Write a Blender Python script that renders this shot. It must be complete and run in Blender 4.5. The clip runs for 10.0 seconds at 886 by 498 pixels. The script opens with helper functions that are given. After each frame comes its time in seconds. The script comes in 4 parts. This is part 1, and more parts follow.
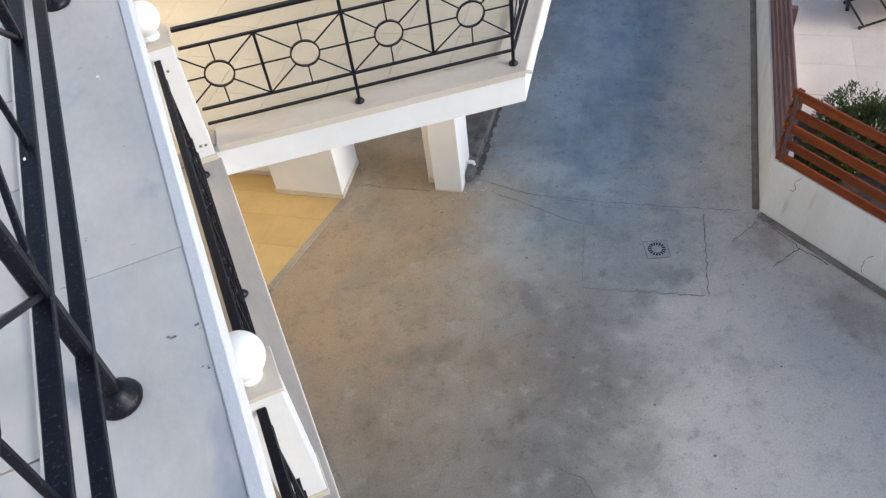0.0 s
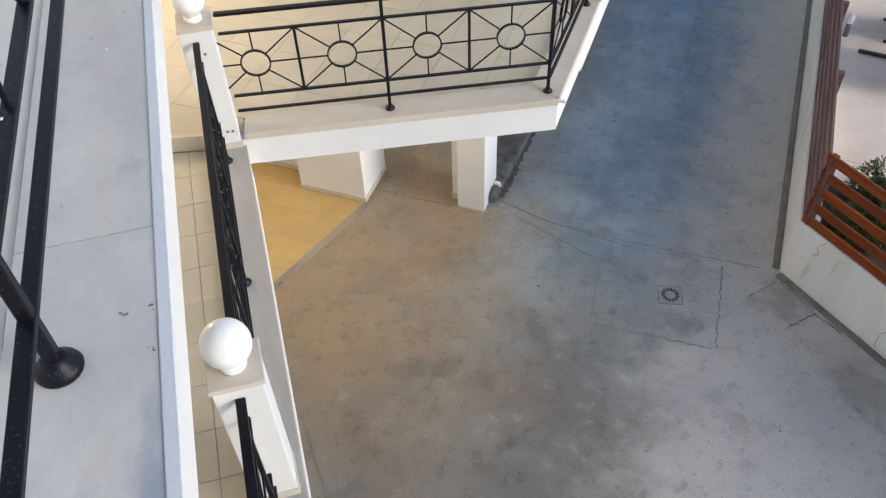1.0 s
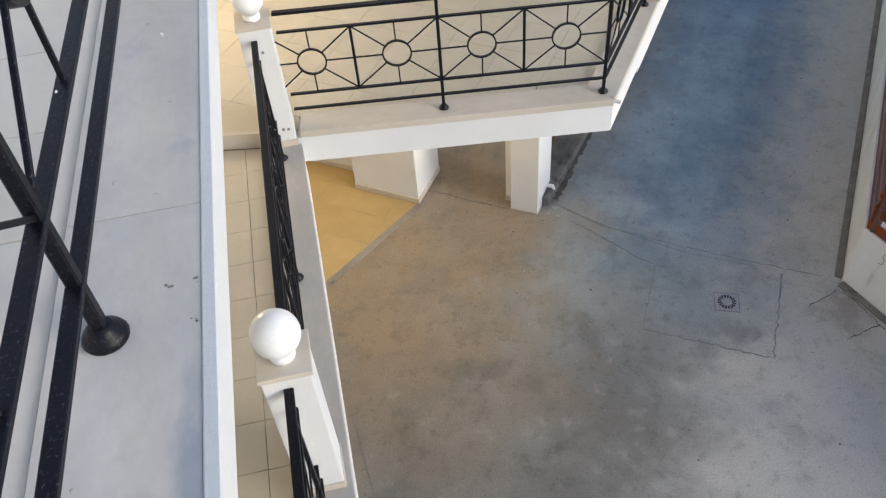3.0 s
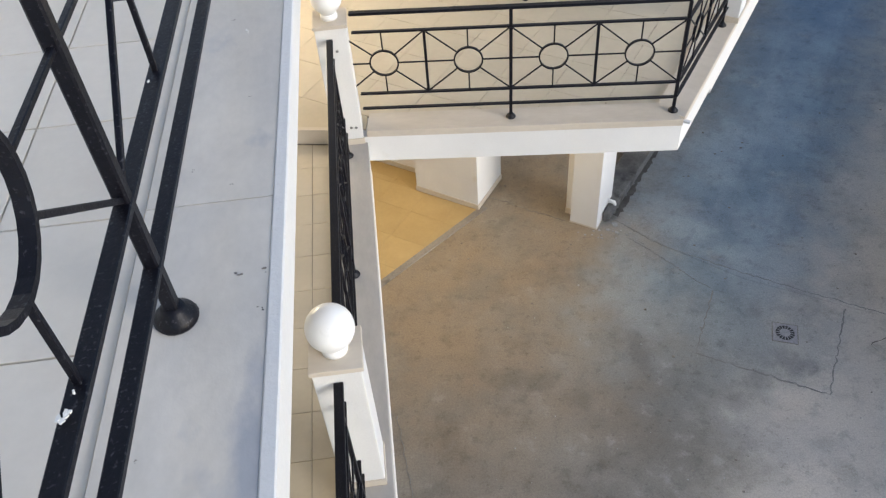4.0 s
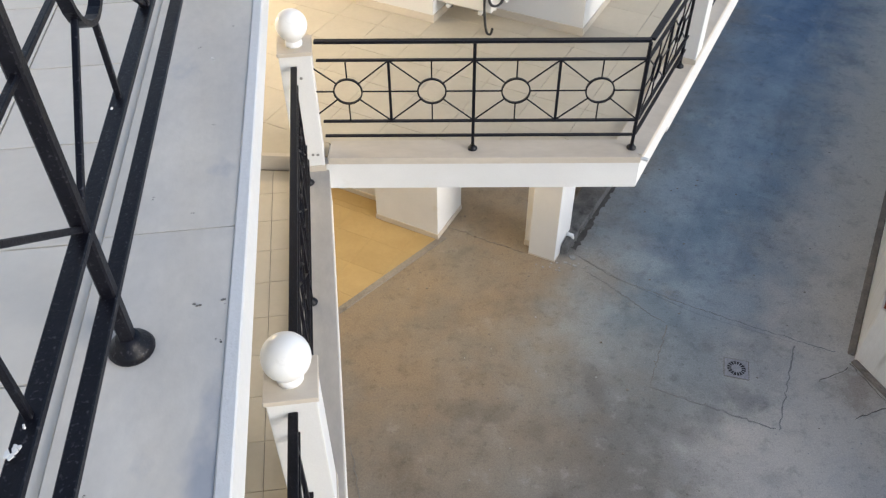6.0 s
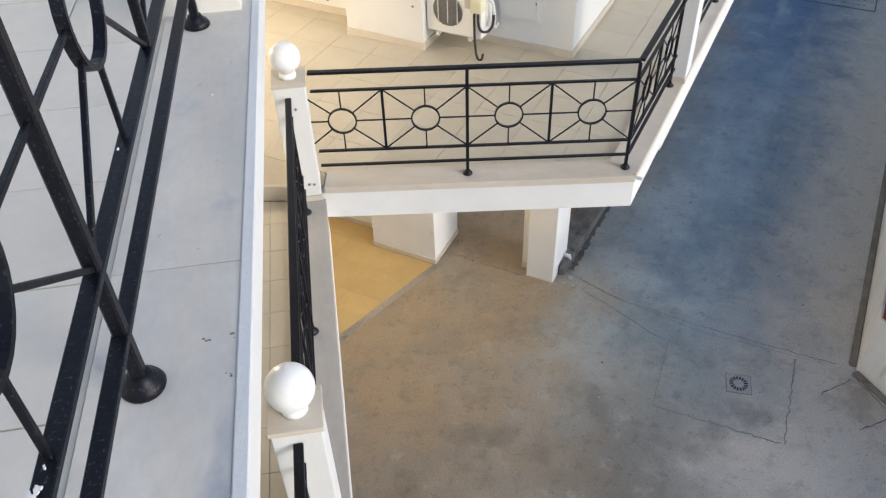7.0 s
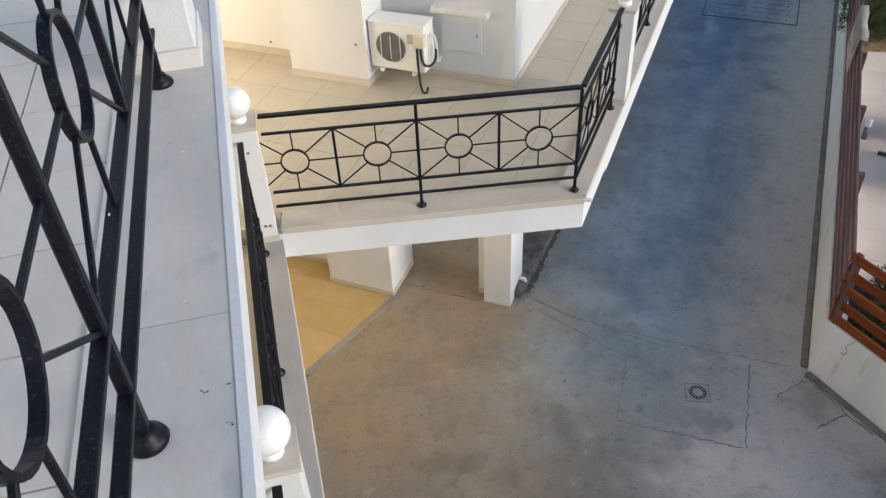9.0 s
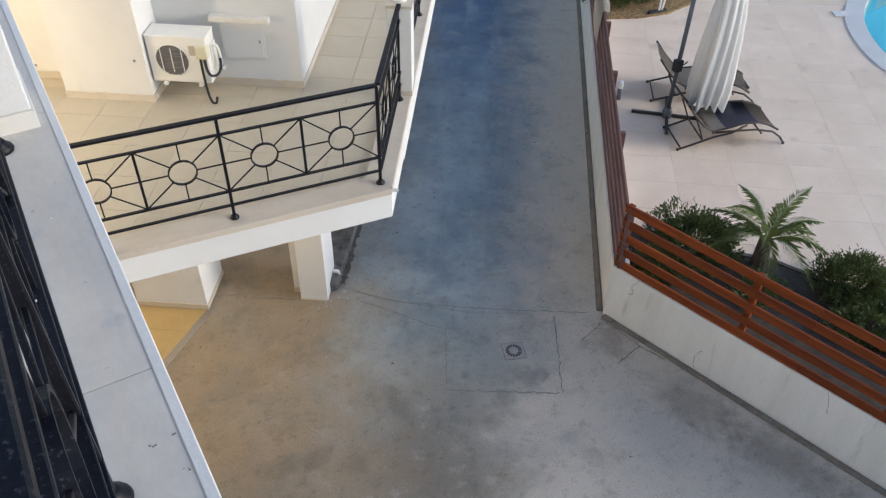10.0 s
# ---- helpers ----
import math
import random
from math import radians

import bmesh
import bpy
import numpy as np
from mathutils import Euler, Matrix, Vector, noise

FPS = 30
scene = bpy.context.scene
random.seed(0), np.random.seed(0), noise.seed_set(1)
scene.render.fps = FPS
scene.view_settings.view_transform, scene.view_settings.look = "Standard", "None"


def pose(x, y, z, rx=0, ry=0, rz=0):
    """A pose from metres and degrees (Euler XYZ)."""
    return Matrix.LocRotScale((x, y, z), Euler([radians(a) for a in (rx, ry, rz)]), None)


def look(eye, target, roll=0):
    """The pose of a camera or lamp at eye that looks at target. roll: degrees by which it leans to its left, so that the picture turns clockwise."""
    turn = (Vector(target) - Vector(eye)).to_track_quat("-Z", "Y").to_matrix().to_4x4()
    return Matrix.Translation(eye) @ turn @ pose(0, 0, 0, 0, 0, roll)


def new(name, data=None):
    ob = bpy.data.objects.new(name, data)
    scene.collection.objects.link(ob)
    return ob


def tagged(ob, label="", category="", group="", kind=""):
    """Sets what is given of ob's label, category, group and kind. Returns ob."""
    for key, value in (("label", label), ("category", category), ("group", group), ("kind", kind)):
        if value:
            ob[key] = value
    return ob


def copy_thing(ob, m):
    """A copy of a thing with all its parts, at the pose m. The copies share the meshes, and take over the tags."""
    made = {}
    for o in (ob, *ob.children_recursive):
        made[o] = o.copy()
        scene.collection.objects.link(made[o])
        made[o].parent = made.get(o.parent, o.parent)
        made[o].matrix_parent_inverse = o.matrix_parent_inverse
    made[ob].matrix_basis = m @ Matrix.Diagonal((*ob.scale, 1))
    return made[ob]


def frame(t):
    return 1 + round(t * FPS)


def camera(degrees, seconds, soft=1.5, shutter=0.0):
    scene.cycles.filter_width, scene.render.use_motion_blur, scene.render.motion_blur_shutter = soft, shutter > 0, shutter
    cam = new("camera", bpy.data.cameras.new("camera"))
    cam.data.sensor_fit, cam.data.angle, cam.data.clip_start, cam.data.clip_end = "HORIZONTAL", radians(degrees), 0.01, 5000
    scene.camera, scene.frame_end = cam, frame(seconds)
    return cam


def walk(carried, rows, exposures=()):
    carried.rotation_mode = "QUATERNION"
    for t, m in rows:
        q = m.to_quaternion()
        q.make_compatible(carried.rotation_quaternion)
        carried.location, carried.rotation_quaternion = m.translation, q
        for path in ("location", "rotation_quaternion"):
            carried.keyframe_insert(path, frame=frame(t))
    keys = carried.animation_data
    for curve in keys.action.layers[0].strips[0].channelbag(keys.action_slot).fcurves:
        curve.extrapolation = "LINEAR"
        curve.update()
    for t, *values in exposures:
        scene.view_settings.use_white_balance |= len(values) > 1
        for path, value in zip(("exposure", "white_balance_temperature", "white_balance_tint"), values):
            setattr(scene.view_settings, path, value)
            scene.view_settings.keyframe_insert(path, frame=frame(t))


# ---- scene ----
cam = camera(56.9, 10.0, soft=1.3)
PATH = [
    (0, (1.182, -0.139, 6.866), (1.386, 1.185, 5.38), -8.4),
    (0.2, (1.214, -0.147, 6.86), (1.387, 1.166, 5.362), -2.9),
    (0.5, (1.249, -0.136, 6.863), (1.34, 1.284, 5.459), -4.3),
    (1, (1.284, -0.149, 6.853), (1.438, 1.213, 5.396), -2.3),
    (1.5, (1.294, -0.153, 6.833), (1.457, 1.258, 5.425), -2.9),
    (2, (1.305, -0.156, 6.817), (1.45, 1.259, 5.411), -3.6),
    (2.5, (1.312, -0.17, 6.818), (1.446, 1.231, 5.397), -3.5),
    (3, (1.3, -0.178, 6.813), (1.325, 1.209, 5.371), -5.2),
    (4.5, (1.281, -0.199, 6.844), (1.158, 1.213, 5.432), -4.3),
    (5, (1.272, -0.183, 6.83), (1.186, 1.244, 5.431), -3.2),
    (5.5, (1.279, -0.19, 6.845), (1.247, 1.255, 5.463), -1.2),
    (6, (1.281, -0.189, 6.85), (1.276, 1.26, 5.472), -0.4),
    (7.5, (1.254, -0.203, 6.883), (1.261, 1.317, 5.583), -2.5),
    (8, (1.245, -0.202, 6.897), (1.266, 1.345, 5.63), -1.8),
    (8.5, (1.259, -0.222, 6.905), (1.315, 1.338, 5.654), -2.2),
    (9, (1.212, -0.248, 6.944), (1.34, 1.278, 5.658), -2.8),
    (9.5, (1.095, -0.27, 7.06), (1.376, 1.21, 5.744), -0.6),
    (9.7, (1.051, -0.272, 7.113), (1.52, 1.147, 5.785), 3.1),
    (10, (0.983, -0.33, 7.181), (1.589, 1.043, 5.86), 1.1),
]
walk(cam, [(t, look(e, g, r)) for t, e, g, r in PATH], [(0, 0.72, 5820, 10), (0.6, 0.72, 5900, 10), (1.4, 0.46, 6000, 10), (3, 0.50, 6000, 10), (4.5, 0.55, 6000, 10), (8, 0.56, 6000, 10), (9, 0.38, 6000, 10), (10, 0.46, 6000, 10)])

# ---- world, sun, exposure ----
world = bpy.data.worlds.new("world")
scene.world = world
world.use_nodes = True
wn = world.node_tree.nodes
sky = wn.new("ShaderNodeTexSky")
sky.sky_type = 'NISHITA'
sky.sun_disc = False
sky.sun_elevation = radians(22)
sky.sun_rotation = radians(122)
wn["Background"].inputs["Strength"].default_value = 0.15
world.node_tree.links.new(sky.outputs["Color"], wn["Background"].inputs["Color"])
sun = new("sun", bpy.data.lights.new("sun", 'SUN'))
sun.data.energy = 1.3
sun.data.angle = radians(22)
sun.data.color = (1.0, 0.93, 0.84)
sun.matrix_world = look((0, 0, 0), (-0.78, 0.48, -0.36))


def lamp(name, place, watts, size, colour=(1.0, 0.68, 0.29)):
    """The bulb inside a built lamp."""
    l = new(name, bpy.data.lights.new(name, 'POINT'))
    l.data.energy, l.data.shadow_soft_size, l.data.color = watts, size, colour
    l.location = place
    return l


# ---- materials ----
def shader(name):
    m = bpy.data.materials.new(name)
    m.use_nodes = True
    nt = m.node_tree
    return m, nt, nt.nodes["Principled BSDF"]


def surface(name, a, b, rough=0.6, metal=0.0, big=2.0, fine=60.0, grain=0.12, bump=0.15, piece=0.0, stretch=(1, 1, 1),
            spots=None, spot_scale=9.0, spot_at=0.66, coat=0.0, specular=0.5):
    """A surface of two tones: slow stains from a to b, fine grain in value and relief, and dirt spots if wanted."""
    m, nt, bsdf = shader(name)
    n, l = nt.nodes, nt.links
    tc = n.new("ShaderNodeTexCoord")
    mp = n.new("ShaderNodeMapping")
    mp.inputs["Scale"].default_value = stretch
    l.new(tc.outputs["Object"], mp.inputs["Vector"])
    vec = mp.outputs["Vector"]
    info = n.new("ShaderNodeObjectInfo")
    if piece:
        add = n.new("ShaderNodeVectorMath")
        add.operation = 'MULTIPLY_ADD'
        l.new(info.outputs["Random"], add.inputs[0])
        add.inputs[1].default_value = (37, 53, 71)
        l.new(vec, add.inputs[2])
        vec = add.outputs[0]
    n1 = n.new("ShaderNodeTexNoise")
    n1.inputs["Scale"].default_value, n1.inputs["Detail"].default_value, n1.inputs["Roughness"].default_value = big, 6, 0.6
    l.new(vec, n1.inputs["Vector"])
    ramp = n.new("ShaderNodeMapRange")
    ramp.inputs["From Min"].default_value, ramp.inputs["From Max"].default_value = 0.32, 0.68
    l.new(n1.outputs["Fac"], ramp.inputs["Value"])
    mix = n.new("ShaderNodeMix")
    mix.data_type = 'RGBA'
    mix.inputs["A"].default_value, mix.inputs["B"].default_value = (*a, 1), (*b, 1)
    l.new(ramp.outputs["Result"], mix.inputs["Factor"])
    col = mix.outputs["Result"]
    n2 = n.new("ShaderNodeTexNoise")
    n2.inputs["Scale"].default_value, n2.inputs["Detail"].default_value, n2.inputs["Roughness"].default_value = fine, 4, 0.7
    l.new(vec, n2.inputs["Vector"])
    if spots:
        n3 = n.new("ShaderNodeTexNoise")
        n3.inputs["Scale"].default_value, n3.inputs["Detail"].default_value = spot_scale, 5
        l.new(vec, n3.inputs["Vector"])
        r3 = n.new("ShaderNodeMapRange")
        r3.inputs["From Min"].default_value, r3.inputs["From Max"].default_value = spot_at, spot_at + 0.1
        l.new(n3.outputs["Fac"], r3.inputs["Value"])
        m3 = n.new("ShaderNodeMix")
        m3.data_type = 'RGBA'
        l.new(r3.outputs["Result"], m3.inputs["Factor"])
        l.new(col, m3.inputs["A"])
        m3.inputs["B"].default_value = (*spots, 1)
        col = m3.outputs["Result"]
    val = n.new("ShaderNodeMapRange")
    val.inputs["To Min"].default_value, val.inputs["To Max"].default_value = 1 - grain, 1 + grain
    val.inputs["From Min"].default_value, val.inputs["From Max"].default_value = 0.3, 0.7
    l.new(n2.outputs["Fac"], val.inputs["Value"])
    hsv = n.new("ShaderNodeHueSaturation")
    l.new(col, hsv.inputs["Color"])
    if piece:
        pr = n.new("ShaderNodeMapRange")
        pr.inputs["To Min"].default_value, pr.inputs["To Max"].default_value = 1 - piece, 1 + piece
        l.new(info.outputs["Random"], pr.inputs["Value"])
        mul = n.new("ShaderNodeMath")
        mul.operation = 'MULTIPLY'
        l.new(pr.outputs["Result"], mul.inputs[0])
        l.new(val.outputs["Result"], mul.inputs[1])
        l.new(mul.outputs[0], hsv.inputs["Value"])
    else:
        l.new(val.outputs["Result"], hsv.inputs["Value"])
    l.new(hsv.outputs["Color"], bsdf.inputs["Base Color"])
    rr = n.new("ShaderNodeMapRange")
    rr.inputs["To Min"].default_value, rr.inputs["To Max"].default_value = max(rough - 0.12, 0.03), min(rough + 0.12, 1)
    l.new(n1.outputs["Fac"], rr.inputs["Value"])
    l.new(rr.outputs["Result"], bsdf.inputs["Roughness"])
    bsdf.inputs["Metallic"].default_value = metal
    bsdf.inputs["Coat Weight"].default_value = coat
    bsdf.inputs["Specular IOR Level"].default_value = specular
    bp = n.new("ShaderNodeBump")
    bp.inputs["Strength"].default_value, bp.inputs["Distance"].default_value = bump, 0.01
    l.new(n2.outputs["Fac"], bp.inputs["Height"])
    l.new(bp.outputs["Normal"], bsdf.inputs["Normal"])
    return m


PLASTER = surface("white_plaster", (0.715, 0.71, 0.695), (0.655, 0.65, 0.635), 0.8, big=1.5, fine=90, grain=0.03, bump=0.25,
                  spots=(0.62, 0.60, 0.56), spot_scale=3.0, spot_at=0.68)
WALL_OLD = surface("stained_white_plaster", (0.86, 0.845, 0.815), (0.74, 0.725, 0.69), 0.85, big=2.6, fine=70, grain=0.05, bump=0.35,
                   stretch=(1, 1, 0.16), spots=(0.64, 0.61, 0.56), spot_scale=6.0, spot_at=0.64)
CONCRETE = surface("grey_concrete", (0.20, 0.185, 0.17), (0.29, 0.275, 0.255), 0.75, big=0.9, fine=45, grain=0.16, bump=0.5,
                   spots=(0.13, 0.12, 0.11), spot_scale=2.6, spot_at=0.62)


def yard_concrete():
    """Concrete of the yard; the driveway's sky reflection and the lamp spill are painted in, with ragged edges."""
    m, nt, bsdf = shader("yard_concrete")
    n, l = nt.nodes, nt.links
    tc = n.new("ShaderNodeTexCoord")

    def noise_tex(scale, detail=6, rough=0.6, vec=None):
        t = n.new("ShaderNodeTexNoise")
        t.inputs["Scale"].default_value, t.inputs["Detail"].default_value, t.inputs["Roughness"].default_value = scale, detail, rough
        l.new(vec or tc.outputs["Object"], t.inputs["Vector"])
        return t.outputs["Fac"]

    def span(v, a, b, c=0.0, d=1.0, soft=True):
        r = n.new("ShaderNodeMapRange")
        if soft:
            r.interpolation_type = 'SMOOTHSTEP'
        for key, x in (("From Min", a), ("From Max", b), ("To Min", c), ("To Max", d)):
            r.inputs[key].default_value = x
        l.new(v, r.inputs["Value"])
        return r.outputs["Result"]

    def calc(op, a, b):
        k = n.new("ShaderNodeMath")
        k.operation = op
        for s, x in enumerate((a, b)):
            if isinstance(x, (int, float)):
                k.inputs[s].default_value = x
            else:
                l.new(x, k.inputs[s])
        return k.outputs[0]

    def blend(f, a, b):
        k = n.new("ShaderNodeMix")
        k.data_type = 'RGBA'
        l.new(f, k.inputs["Factor"])
        for key, x in (("A", a), ("B", b)):
            if isinstance(x, tuple):
                k.inputs[key].default_value = (*x, 1)
            else:
                l.new(x, k.inputs[key])
        return k.outputs["Result"]

    big = noise_tex(0.8)
    mid = noise_tex(3.2, 8, 0.65)
    fine = noise_tex(55, 4, 0.7)
    pits = noise_tex(16, 5, 0.75)
    base = blend(span(big, 0.35, 0.65), (0.160, 0.154, 0.139), (0.215, 0.209, 0.191))
    base = blend(span(mid, 0.56, 0.72), base, (0.275, 0.272, 0.262))
    base = blend(span(mid, 0.44, 0.30), base, (0.15, 0.138, 0.122))
    mp = n.new("ShaderNodeMapping")
    mp.vector_type = 'TEXTURE'
    mp.inputs["Location"].default_value = (2.84, 4.90, 0)
    mp.inputs["Rotation"].default_value = (0, 0, radians(-27.5))
    l.new(tc.outputs["Object"], mp.inputs["Vector"])
    sep = n.new("ShaderNodeSeparateXYZ")
    l.new(mp.outputs["Vector"], sep.inputs["Vector"])
    wob = span(noise_tex(1.3, 5), 0.3, 0.7, -0.35, 0.35, False)
    ax = calc('ADD', sep.outputs["X"], wob)
    ay = calc('ADD', sep.outputs["Y"], wob)
    base = blend(calc('MULTIPLY', span(ax, 0.55, 1.8), 0.8), base, (0.57, 0.535, 0.475))
    # Tan of the left yard, deepened to paint in the warm lamp spill.
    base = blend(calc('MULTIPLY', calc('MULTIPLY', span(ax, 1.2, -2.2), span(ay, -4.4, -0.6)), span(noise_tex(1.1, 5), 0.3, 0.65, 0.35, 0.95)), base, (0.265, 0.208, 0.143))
    # Blue of the reflected sky, painted over the driveway with paler and darker streaks.
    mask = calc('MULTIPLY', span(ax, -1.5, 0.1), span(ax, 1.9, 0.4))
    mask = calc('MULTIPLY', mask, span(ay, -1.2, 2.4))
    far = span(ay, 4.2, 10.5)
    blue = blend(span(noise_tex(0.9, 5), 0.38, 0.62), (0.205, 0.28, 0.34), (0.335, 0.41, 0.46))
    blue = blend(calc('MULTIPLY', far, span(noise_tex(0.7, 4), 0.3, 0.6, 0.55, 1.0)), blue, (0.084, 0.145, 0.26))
    smp = n.new("ShaderNodeMapping")
    smp.inputs["Scale"].default_value = (1.5, 0.28, 1)
    l.new(mp.outputs["Vector"], smp.inputs["Vector"])
    streak = noise_tex(1.0, 6, 0.6, smp.outputs["Vector"])
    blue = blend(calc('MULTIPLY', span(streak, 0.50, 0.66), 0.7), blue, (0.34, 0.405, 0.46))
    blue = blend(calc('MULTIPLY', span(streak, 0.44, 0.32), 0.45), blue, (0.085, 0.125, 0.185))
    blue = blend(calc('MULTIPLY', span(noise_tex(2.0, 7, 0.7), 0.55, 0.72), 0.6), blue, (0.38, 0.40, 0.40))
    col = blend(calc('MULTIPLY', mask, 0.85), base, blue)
    ragged = span(noise_tex(4.5, 6, 0.65), 0.25, 0.75, -0.55, 0.55, False)

    def blot(x, y, rx, ry, turn, colour, strength):
        """An old stain with a ragged edge."""
        bm_ = n.new("ShaderNodeMapping")
        bm_.vector_type = 'TEXTURE'
        bm_.inputs["Location"].default_value = (x, y, 0)
        bm_.inputs["Rotation"].default_value = (0, 0, radians(turn))
        bm_.inputs["Scale"].default_value = (rx, ry, 1)
        l.new(tc.outputs["Object"], bm_.inputs["Vector"])
        ln = n.new("ShaderNodeVectorMath")
        ln.operation = 'LENGTH'
        l.new(bm_.outputs["Vector"], ln.inputs[0])
        return blend(calc('MULTIPLY', span(calc('ADD', ln.outputs["Value"], ragged), 1.35, 0.25), strength * 0.62), col, colour)

    for stain in ((2.82, 4.92, 0.13, 0.27, 8, (0.115, 0.108, 0.11), 0.75), (4.27, 4.78, 0.30, 0.15, -20, (0.12, 0.118, 0.118), 0.75),
                  (4.09, 5.47, 0.10, 0.09, 0, (0.12, 0.115, 0.11), 0.7), (3.66, 5.05, 0.06, 0.05, 0, (0.12, 0.115, 0.11), 0.7),
                  (4.20, 5.08, 0.78, 0.62, -24, (0.185, 0.212, 0.222), 0.55), (5.50, 4.88, 0.26, 0.30, -20, (0.205, 0.155, 0.125), 0.85),
                  (5.80, 3.70, 0.30, 0.62, 24, (0.15, 0.125, 0.10), 0.7), (6.22, 2.75, 0.28, 0.75, 24, (0.15, 0.128, 0.105), 0.75),
                  (5.20, 3.55, 0.38, 0.60, 26, (0.34, 0.345, 0.345), 0.6), (3.95, 3.95, 0.70, 0.35, -20, (0.27, 0.275, 0.28), 0.55),
                  (1.60, 4.65, 0.42, 0.16, -5, (0.12, 0.108, 0.09), 0.7), (3.55, 4.40, 0.34, 0.15, -14, (0.13, 0.127, 0.125), 0.55),
                  (4.05, 6.95, 0.42, 0.30, -27, (0.085, 0.12, 0.185), 0.6), (5.30, 5.75, 0.34, 0.30, -27, (0.30, 0.285, 0.26), 0.6)):
        col = blot(*stain)
    hsv = n.new("ShaderNodeHueSaturation")
    l.new(col, hsv.inputs["Color"])
    l.new(calc('MULTIPLY', calc('MULTIPLY', span(fine, 0.3, 0.7, 0.84, 1.16, False), span(noise_tex(150, 3, 0.8), 0.3, 0.7, 0.9, 1.1, False)), calc('MULTIPLY', span(pits, 0.30, 0.42, 0.70, 1.0), calc('MULTIPLY', span(noise_tex(6.5, 8, 0.72), 0.34, 0.48, 0.80, 1.0), span(noise_tex(1.9, 7, 0.65), 0.3, 0.5, 0.84, 1.06)))), hsv.inputs["Value"])
    l.new(hsv.outputs["Color"], bsdf.inputs["Base Color"])
    l.new(calc('SUBTRACT', span(mid, 0.3, 0.7, 0.85, 0.65, False), calc('MULTIPLY', mask, 0.2)), bsdf.inputs["Roughness"])
    bp = n.new("ShaderNodeBump")
    bp.inputs["Strength"].default_value, bp.inputs["Distance"].default_value = 0.22, 0.01
    l.new(calc('ADD', fine, calc('MULTIPLY', pits, 0.6)), bp.inputs["Height"])
    l.new(bp.outputs["Normal"], bsdf.inputs["Normal"])
    return m


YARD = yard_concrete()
FOOT_TAN = surface("brown_mortar", (0.15, 0.13, 0.108), (0.26, 0.228, 0.192), 0.9, big=4, fine=45, grain=0.2, bump=0.6, spots=(0.15, 0.125, 0.10), spot_scale=8, spot_at=0.62)
RIDGE = surface("pale_mortar_ridge", (0.245, 0.243, 0.235), (0.185, 0.184, 0.18), 0.9, big=5, fine=40, grain=0.2, bump=0.6)
RIDGE_PALE = surface("pale_lime_splash", (0.37, 0.38, 0.375), (0.27, 0.28, 0.28), 0.9, big=8, fine=40, grain=0.2, bump=0.6)
SOFT_JOINT = surface("worn_joint", (0.16, 0.167, 0.172), (0.25, 0.258, 0.264), 0.95, big=6, fine=50, grain=0.2, bump=0.5)
PLINTH = surface("cream_white_tile", (0.66, 0.635, 0.575), (0.71, 0.685, 0.63), 0.4, big=3, fine=25, grain=0.03, bump=0.05)
SEAT_DARK = surface("black_mesh_fabric", (0.03, 0.027, 0.045), (0.05, 0.045, 0.066), 0.7, big=6, fine=200, grain=0.15)
DIRT_EDGE = surface("dirty_concrete_edge", (0.14, 0.12, 0.10), (0.27, 0.25, 0.22), 0.9, big=6, fine=50, grain=0.2, bump=0.6,
                    spots=(0.07, 0.06, 0.05), spot_scale=11, spot_at=0.6)
DARK_KERB = surface("dark_stained_kerb", (0.075, 0.073, 0.072), (0.18, 0.176, 0.165), 0.85, big=4, fine=50, grain=0.2, bump=0.6, spots=(0.03, 0.028, 0.026), spot_scale=3, spot_at=0.55)
STAIN = surface("brown_stained_concrete", (0.27, 0.21, 0.175), (0.38, 0.31, 0.265), 0.85, big=4, fine=45, grain=0.18, bump=0.5)
DARK_JOINT = surface("dark_joint", (0.08, 0.07, 0.06), (0.13, 0.12, 0.105), 0.95, big=8, fine=60)
TILE = surface("cream_ceramic_tile", (0.475, 0.415, 0.305), (0.53, 0.465, 0.35), 0.38, big=3, fine=25, grain=0.03, bump=0.05, piece=0.03)
TILE_UP = surface("pale_ceramic_tile", (0.655, 0.60, 0.515), (0.715, 0.66, 0.575), 0.4, big=3, fine=25, grain=0.03, bump=0.05, piece=0.03)
TILE_IN = surface("tan_ceramic_tile", (0.37, 0.272, 0.122), (0.42, 0.316, 0.15), 0.45, big=3, fine=25, grain=0.04, bump=0.05, piece=0.03)
GROUT = surface("grout", (0.13, 0.112, 0.09), (0.20, 0.175, 0.145), 0.95, big=5, fine=80)
MARBLE = surface("cream_marble", (0.50, 0.442, 0.36), (0.58, 0.52, 0.435), 0.45, big=4, fine=30, grain=0.04, bump=0.06, piece=0.03,
                 stretch=(0.4, 1, 1))
MARBLE_GREY = surface("grey_marble", (0.52, 0.495, 0.455), (0.65, 0.605, 0.535), 0.5, big=3.5, fine=35, grain=0.05, bump=0.08, piece=0.02,
                      stretch=(1, 0.6, 1), spots=(0.40, 0.405, 0.42), spot_scale=5, spot_at=0.63)
COPING_DULL = surface("dull_grey_marble", (0.37, 0.35, 0.32), (0.46, 0.43, 0.385), 0.55, big=4, fine=30, grain=0.05, bump=0.08, stretch=(1, 0.4, 1))
IRON = surface("black_painted_iron", (0.0025, 0.0025, 0.005), (0.006, 0.006, 0.010), 0.42, metal=0.0, big=14, fine=90, grain=0.3, bump=0.12,
               spots=(0.045, 0.045, 0.052), spot_scale=170, spot_at=0.60, specular=0.24)
